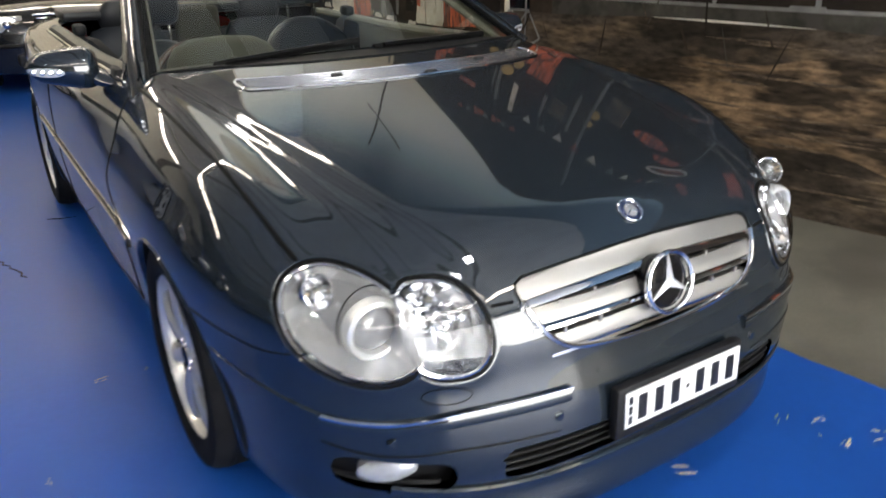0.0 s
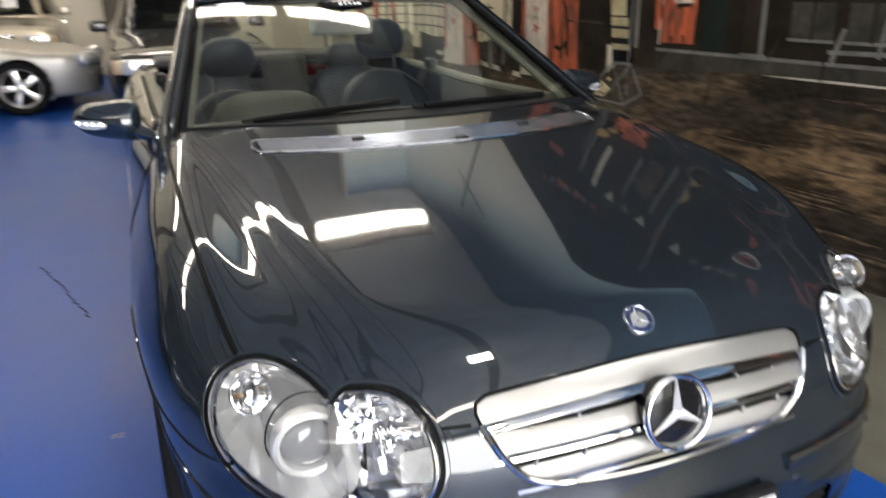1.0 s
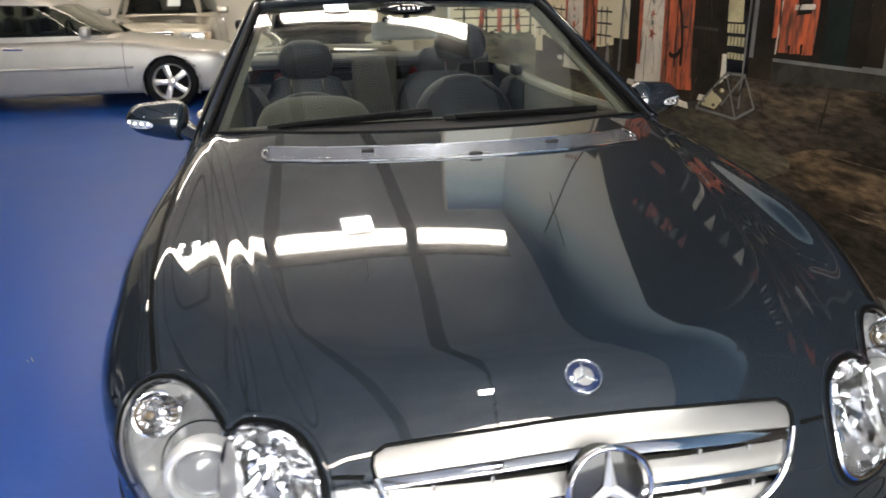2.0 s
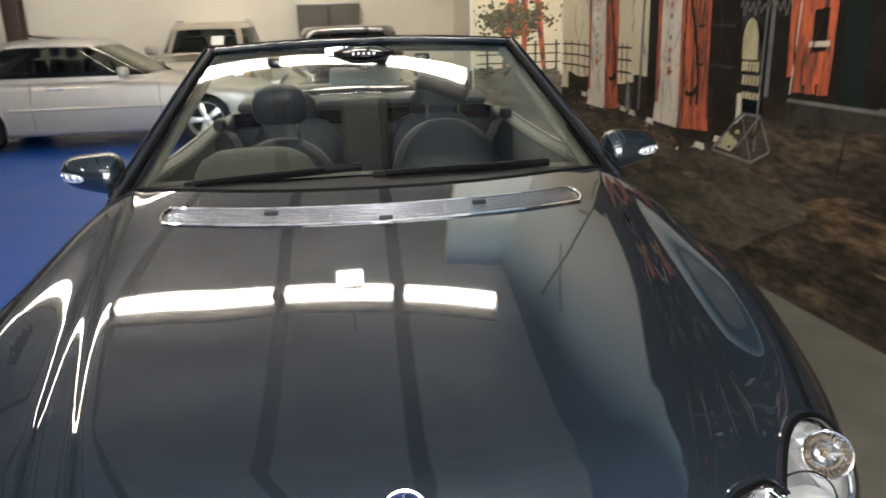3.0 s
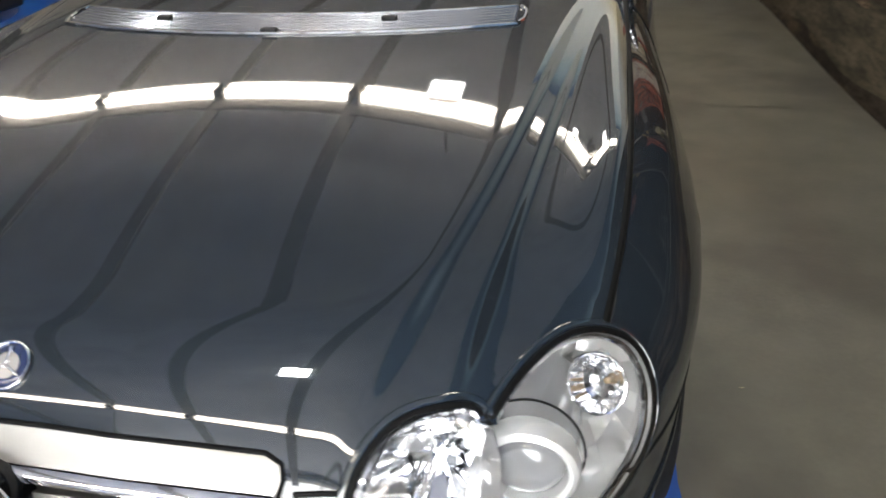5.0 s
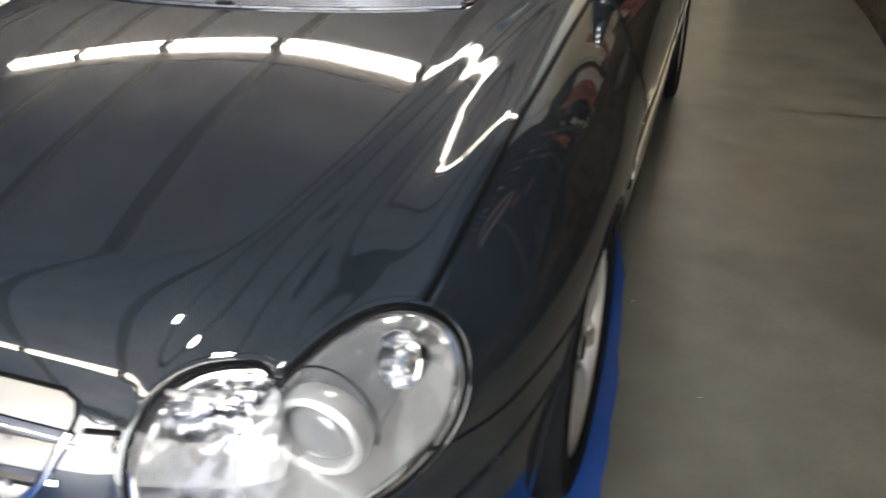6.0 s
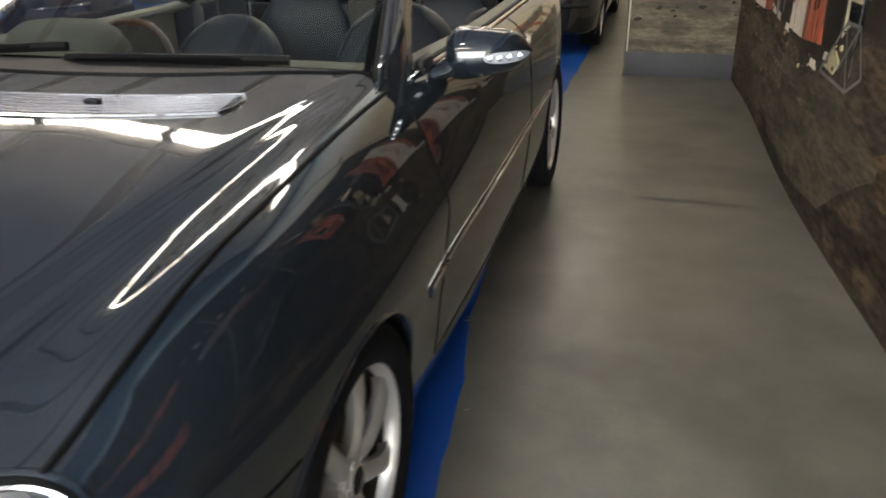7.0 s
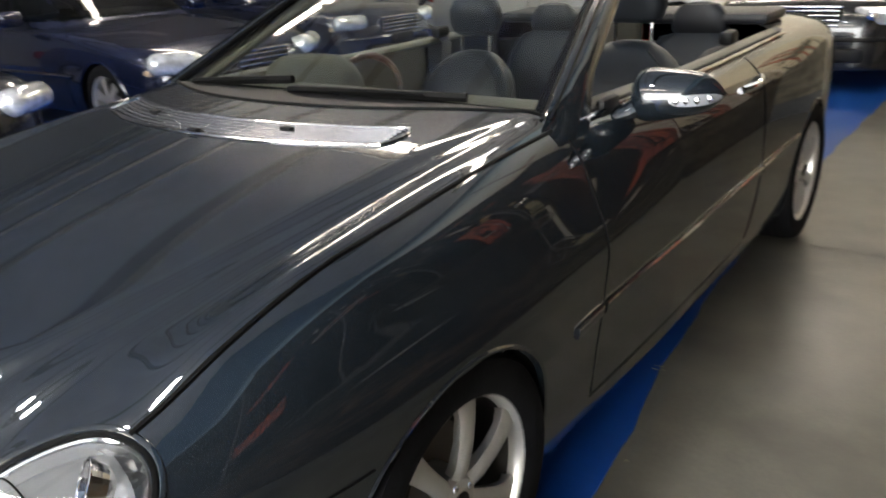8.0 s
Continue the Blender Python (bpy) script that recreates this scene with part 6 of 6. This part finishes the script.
# ---- the other cars ----
def build_car(name, at, paint, label, length=4.6, width=1.78, base=2.73, front=.88, belt=.90, bonnet=.80, roof=1.40, screen=(1.15, 1.85), rear=(3.55, 4.25),
              boot=.92, square=3.0, spokes=5, lamps="wide", nose=.62, arc=.05, centre_pillar=True, quarter=.14, tuck=.22):
    """A parked closed car, nose towards -y, its front axle at y = 0."""
    car = empty(name, at)
    hw = width / 2
    y0, y1 = -front, length - front

    def shell(p):
        x, y, z = np.abs(p[..., 0]), p[..., 1], p[..., 2]
        w = hw * knots(z, [(.15, .93), (.3, .97), (.55, 1.0), (.8, .97), (1.0, .92), (1.3, .88)])
        lip = .14 * np.clip((z - .45) / .4, 0, 1)**2
        a = np.maximum((y0 + .75 - y) / (.75 - lip), 0)
        c = np.maximum((y - (y1 - .7)) / (.7 - lip * .6), 0)
        plan = ((x / w)**square + a**square + c**square)**(1 / square) - 1
        top = knots(y, [(y0, nose), (y0 + .25, (nose + bonnet) / 2 + .03), (y0 + .7, bonnet), (screen[0], belt), (screen[0] + .5, belt + .01), (rear[0], belt + .02), (rear[1], boot), (y1 - .15, boot - .03), (y1, boot - .15)])
        up = z - (top - .08 * x * x)
        return smax(smax(up, plan * .8, .09), .19 - z, .05)

    def house(p):
        x, y, z = np.abs(p[..., 0]), p[..., 1], p[..., 2]
        k = np.clip((z - belt + .05) / (roof - belt + .05), 0, 1.2)
        fy, by = screen[0] + (screen[1] - screen[0]) * k, rear[1] + (rear[0] - rear[1]) * k
        w = hw * (.90 - tuck * k)
        mid, half = (fy + by) / 2, (by - fy) / 2
        plan = ((x / w)**5 + np.abs((y - mid) / half)**5)**(1 / 5) - 1
        up = z - (roof - .05 * x * x - arc * ((y - (screen[1] + rear[0]) / 2) / 1.2)**2)
        return smax(smax(up, plan * .75, .08), belt - .10 - z, .02)

    ang = np.linspace(-180, 180, 181)

    def make(fn, za, ya, yb, n, lines=()):
        p = skin(fn, ya, yb, za, np.linspace(ya, yb, n), 64 if lines else 30, ang)
        for g in lines:
            p = cut_to(p, fn, g, .016)
        nn = slope(fn, p)
        nn /= np.linalg.norm(nn, axis=-1)[..., None]
        v, f = sheet(p)
        f = np.array(f)
        e = np.cross(v[f[:, 1]] - v[f[:, 0]], v[f[:, 3]] - v[f[:, 0]])
        if np.median(np.sum(e * nn.reshape(-1, 3)[f[:, 0]], 1)) < 0:
            f = f[:, ::-1]
        return v, f, nn.reshape(-1, 3), v[f].mean(1)

    v, f, n, c = make(shell, .52, y0 + .7, y1 - .7, 90)
    arch = (np.abs(c[:, 0]) > .4) & (np.minimum(np.hypot(c[:, 1], c[:, 2] - .31), np.hypot(c[:, 1] - base, c[:, 2] - .31)) < .345)
    g, nn = pick(f, v, ~arch, n)
    part("body", g, paint, car, normals=nn)
    crown = lambda p: roof - .05 * p[..., 0]**2 - arc * ((p[..., 1] - (screen[1] + rear[0]) / 2) / 1.2)**2
    part_up = lambda p: np.clip((p[..., 2] - belt) / (roof - belt), 0, 1)
    fore_line = lambda p: p[..., 1] - (screen[0] + .09 + (screen[1] - screen[0]) * part_up(p))
    aft_line = lambda p: p[..., 1] - (rear[1] - .20 + (rear[0] - rear[1]) * part_up(p))
    lines = [lambda p: p[..., 2] - crown(p) + .15 * (roof - belt), lambda p: p[..., 2] - (belt + .03 * (roof - belt))]
    for off, base_line in ((.045, fore_line), (-.045, fore_line), (quarter, aft_line), (-quarter, aft_line)):
        lines.append(lambda p, o=off, b=base_line: b(p) - o)
    v, f, n, c = make(house, (belt + roof) / 2 - .05, screen[1] + .1, rear[0] - .1, 70, lines)
    nc = n[f].mean(1)
    k = np.clip((c[:, 2] - belt) / (roof - belt), 0, 1)
    lid = c[:, 2] > crown(c) - .15 * (roof - belt)
    midy = (screen[0] + screen[1]) / 2 + .9
    edge_f = np.abs(fore_line(c)) < .045
    edge_b = np.abs(aft_line(c)) < quarter
    pillar = (np.abs(nc[:, 0]) > .35) & (edge_f | edge_b | (np.abs(c[:, 1] - midy - .35) < .035) & centre_pillar)
    pillar |= k < .03
    pane = ~lid & ~pillar
    fore, aft = nc[:, 1] < -.55, nc[:, 1] > .55
    for nm, keep, m in (("roof", lid, paint), ("pillar_frame", pillar & ~lid, paint), ("windscreen", pane & fore, CARGLASS), ("rear_window", pane & aft, CARGLASS),
                        ("side_window", pane & ~fore & ~aft & (c[:, 0] > 0), CARGLASS), ("side_window", pane & ~fore & ~aft & (c[:, 0] <= 0), CARGLASS)):
        if keep.any():
            g, nn = pick(f, v, keep, n)
            part(nm, g, m, car, normals=nn)
    # dark cabin seen through the glass
    part("cabin_tray", box(width * .74, rear[1] - screen[0] - .5, .05, (0, (rear[1] + screen[0]) / 2, belt + .015), .02), LEATHER_D, car)
    for sx in (-1, 1):
        for sy in (screen[0] + 1.15, rear[0] - .25):
            part("seat_back", box(.46, .14, roof - belt - .26, (sx * .36, sy, belt + (roof - belt - .26) / 2), .06, 3, .85), LEATHER_D, car)
            part("headrest", box(.24, .10, .15, (sx * .36, sy + .02, roof - .17), .05, 3), LEATHER_D, car)
    part("steering_wheel", sweep([(-.36 + .17 * math.cos(t), screen[0] + .72, belt + .03 + .15 * math.sin(t)) for t in np.linspace(0, math.pi, 14)], .016), BLACK, car)
    for s in (-1, 1):
        for wy in (0, base):
            t = np.radians(np.linspace(-25, 205, 40))
            yy, zz = wy + .345 * np.cos(t), .31 + .345 * np.sin(t)
            xx = side_x(shell, yy, np.maximum(zz, .2))
            part("arch_lip", sweep(np.stack([s * xx, yy, zz], -1), .012, 6), paint, car)
            part("wheel_well", sheet([np.stack([s * (xx + .004), yy, zz], -1), np.stack([s * (xx - .22), yy, zz], -1)]), SEAL, car)
            build_small_wheel(car, s * (hw - .12), wy, s, spokes)
        # mirrors, handles, side strip, lamps
        mx = float(side_x(shell, screen[0] + .42, belt - .08))
        part("door_mirror", box(.20, .11, .13, (s * (mx + .10), screen[0] + .40, belt + .06), .04, 3), paint, car)
        yy = np.linspace(screen[0] + 1.15, screen[0] + 1.36, 8)
        part("door_handle", sweep(np.stack([s * (side_x(shell, yy, belt - .12) + .012), yy, belt - .12 + 0 * yy], -1), .013, 6), CHROME if paint is not PAINT_BLACK else BLACK, car)
        yy = np.linspace(.42, base - .42, 20)
        part("side_moulding", sweep(np.stack([s * (side_x(shell, yy, .52) + .002), yy, .52 + 0 * yy], -1), .02, 6), paint, car)
        for ys_ in (.52, screen[0] + 1.55):
            zz = np.linspace(.27, belt - .04, 16)
            part("door_seam", sweep(np.stack([s * side_x(shell, ys_, zz), ys_ + 0 * zz, zz], -1), .004, 5), SEAL, car)
        zl = nose + (.0 if lamps == "box" else -.02)
        yl = float(front_at(shell, hw * .70, zl, y0))
        hl = empty("headlamp")
        hl.parent = car
        if lamps == "box":
            yl = float(front_at(shell, hw * .66, zl - .05, y0))
            part("lamp_lens", box(.34, .10, .15, (s * hw * .66, yl + .035, zl - .05), .02), mat_headlamp, hl, "clear headlamp")
            part("lamp_corner", box(.10, .12, .14, (s * hw * .90, yl + .10, zl - .05), .02), AMBER, hl, "orange corner lamp")
            part("lamp_bulb", lathe([(0, .012), (.03, .008), (.05, -.01)], 20, Matrix.Translation((s * hw * .62, yl - .016, zl - .05)) @ Matrix.Rotation(radians(90), 4, "X")), CHROME, hl)
        else:
            g = box(.40, .34, .17, (0, 0, 0), .08, 4)
            part("lamp_lens", put(g, Matrix.Translation((s * hw * .72, yl + .10, zl)) @ Matrix.Rotation(radians(s * 32), 4, "Z") @ Matrix.Rotation(radians(-18), 4, "X")), mat_headlamp, hl, "large clear headlamp")
            part("lamp_bulb", lathe([(0, .02), (.035, .012), (.05, -.01)], 20, Matrix.Translation((s * hw * .64, yl - .025, zl)) @ Matrix.Rotation(radians(90), 4, "X")), CHROME, hl)
            part("lamp_corner", box(.07, .10, .05, (s * hw * .90, yl + .20, zl - .04), .02), AMBER, hl, "orange indicator")
        part("rear_lamp", box(.34, .12, .16, (s * hw * .70, y1 - .11, boot - .22), .04, 3), RED, car, "red rear lamp")
    # grille, bumper intake, bumper strip
    yg = float(front_at(shell, 0.0, nose - .06, y0))
    gr = empty("grille")
    gr.parent = car
    part("grille_back", box(width * .36, .06, .17, (0, yg + .02, nose - .06), .03, 3), BLACK, gr)
    for k in range(4):
        part("grille_bar", box(width * .34, .02, .012, (0, yg - .016, nose - .12 + .04 * k), .004), CHROME, gr)
    part("grille_rim", box(width * .37, .04, .02, (0, yg - .005, nose + .03), .008), CHROME, gr)
    yb_ = float(front_at(shell, 0.0, .33, y0))
    part("lower_intake", box(width * .6, .06, .12, (0, yb_ + .015, .33), .03, 3), BLACK, car)
    xs = np.linspace(-hw * .86, hw * .86, 30)
    part("bumper_strip", sweep(np.stack([xs, front_at(shell, xs, .46 + 0 * xs, y0), .46 + 0 * xs], -1), .02, 6), BLACK if lamps == "box" else paint, car)
    part("number_plate", box(.37, .02, .10, (0, yb_ - .012, .43), .006), PLATEBLACK, car, "dark plain number plate")
    return tagged(car, label, "car", "other parked cars")


def front_at(fn, x, z, y0):
    x, z = np.broadcast_arrays(np.asarray(x, float), np.asarray(z, float))
    lo, hi = np.full(x.shape, y0 - .3), np.full(x.shape, y0 + 1.2)
    for _ in range(24):
        mid = (lo + hi) / 2
        inside = fn(np.stack([x, mid, z], -1)) < 0
        hi, lo = np.where(inside, mid, hi), np.where(inside, lo, mid)
    return hi


def build_small_wheel(parent, x, y, s, spokes):
    ob = empty("wheel", Matrix.Translation((x, y, .315)) @ Matrix.Rotation(radians(90 * s), 4, "Y") @ Matrix.Rotation(radians(17), 4, "Z"))
    ob.parent = parent
    part("tyre", lathe([(.225, -.10), (.28, -.105), (.305, -.09), (.315, -.05), (.315, .05), (.305, .085), (.28, .10), (.228, .095)], 40), RUBBER, ob)
    part("rim", lathe([(.205, -.08), (.205, .06), (.225, .088), (.229, .082), (.213, .055), (.208, -.08)], 40, closed=True), ALLOY, ob)
    for i in range(spokes):
        rows = [[(r, -w, h - .01), (r, 0, h), (r, w, h - .01), (r, w * .7, h - .03), (r, -w * .7, h - .03)] for r, w, h in ((.03, .030, .072), (.09, .032, .078), (.16, .036, .076), (.212, .046, .066))]
        part("spoke", put(sheet(rows, False, True), Matrix.Rotation(2 * math.pi * i / spokes, 4, "Z")), ALLOY, ob)
    part("hub", lathe([(0, .080), (.03, .078), (.055, .070), (.06, .0)], 24), ALLOY, ob)
    part("backing", lathe([(0, -.02), (.2, -.02), (.205, -.04)], 28), SEAL, ob)
    return ob


CARGLASS = glass("smoked_car_glass", (0.40, 0.43, 0.40))
mat_headlamp = mat("bright_headlamp", (0.72, 0.73, 0.74), 0.10, 0.55, coat=1.0, vary=0.35, scale=14, fine=50)
EAST = 90     # nose towards +x
coupe = build_car("coupe_car", pose(-1.95, 9.28, .004, 0, 0, EAST), PAINT_SILVER, "silver two-door coupe parked side-on on the blue floor", 4.75, 1.80, 2.73, .86, .88, .78, 1.36,
          (.50, 1.45), (2.35, 3.35), .94, 4.5, 5, "wide", .60, .10, False, .05, .11)
part("sunroof", put(box(.80, .42, .022, (0, 0, 0), .008), Matrix.Translation((0, 2.02, 1.375)) @ Matrix.Rotation(radians(7), 4, "X")), TINTED, coupe, "tilted dark glass sunroof")
build_car("sedan_car", pose(-.10, 7.25, .004), PAINT_BLACK, "black saloon parked nose-first behind the convertible", 4.6, 1.72, 2.7, .82, .92, .84, 1.42, (.75, 1.35), (3.0, 3.6), .95, 3.6, 7, "box", .70)
off_roader = build_car("off_road_car", pose(-2.45, 11.0, .004), PAINT_BEIGE, "champagne off-road car with a tall cabin near the back wall", 4.5, 1.80, 2.7, .82, 1.04, .98, 1.55, (.55, 1.0), (3.3, 3.55), 1.06, 4.0, 5, "box", .80)
for k in (-1, 1):
    part("roof_rail", sweep([(k * .58, 1.35, 1.51), (k * .58, 1.5, 1.555), (k * .58, 2.8, 1.555), (k * .58, 2.95, 1.51)], .014, 8), SATIN, off_roader, "satin roof rail")
build_car("estate_car", pose(-7.3, 11.4, .004, 0, 0, EAST), PAINT_BEIGE, "pale estate car parked along the back wall", 4.5, 1.76, 2.68, .84, .92, .84, 1.45, (.7, 1.4), (3.3, 3.6), 1.0, 3.2, 5, "wide", .64)
build_car("saloon_car", pose(-4.35, 3.25, .004, 0, 0, EAST), PAINT_NAVY, "dark navy saloon with large clear headlamps on the blue floor", 4.7, 1.82, 2.75, .88, .92, .82, 1.42, (.75, 1.6), (3.0, 3.7), .98, 3.0, 7, "wide", .64)
build_car("saloon_car", pose(-3.85, .50, .004, 0, 0, EAST), PAINT_BLACK, "black saloon with large headlamps parked beside the navy one", 4.6, 1.80, 2.7, .86, .90, .82, 1.42, (.75, 1.6), (3.0, 3.7), .96, 3.0, 5, "wide", .64)
build_car("saloon_car", pose(-5.3, 6.2, .004, 0, 0, EAST), PAINT_NAVY, "dark navy saloon parked in the row", 4.7, 1.80, 2.75, .88, .90, .82, 1.40, (.75, 1.6), (3.0, 3.7), .96, 3.0, 7, "wide", .64)
card = part("price_card", box(.20, .004, .18, (0, 0, 0), .001), WHITE)
card.matrix_basis = pose(-2.25, 11.69, 1.24, -40, 0, 0)
tagged(card, "plain white price card behind the off-road car's windscreen", "price card")
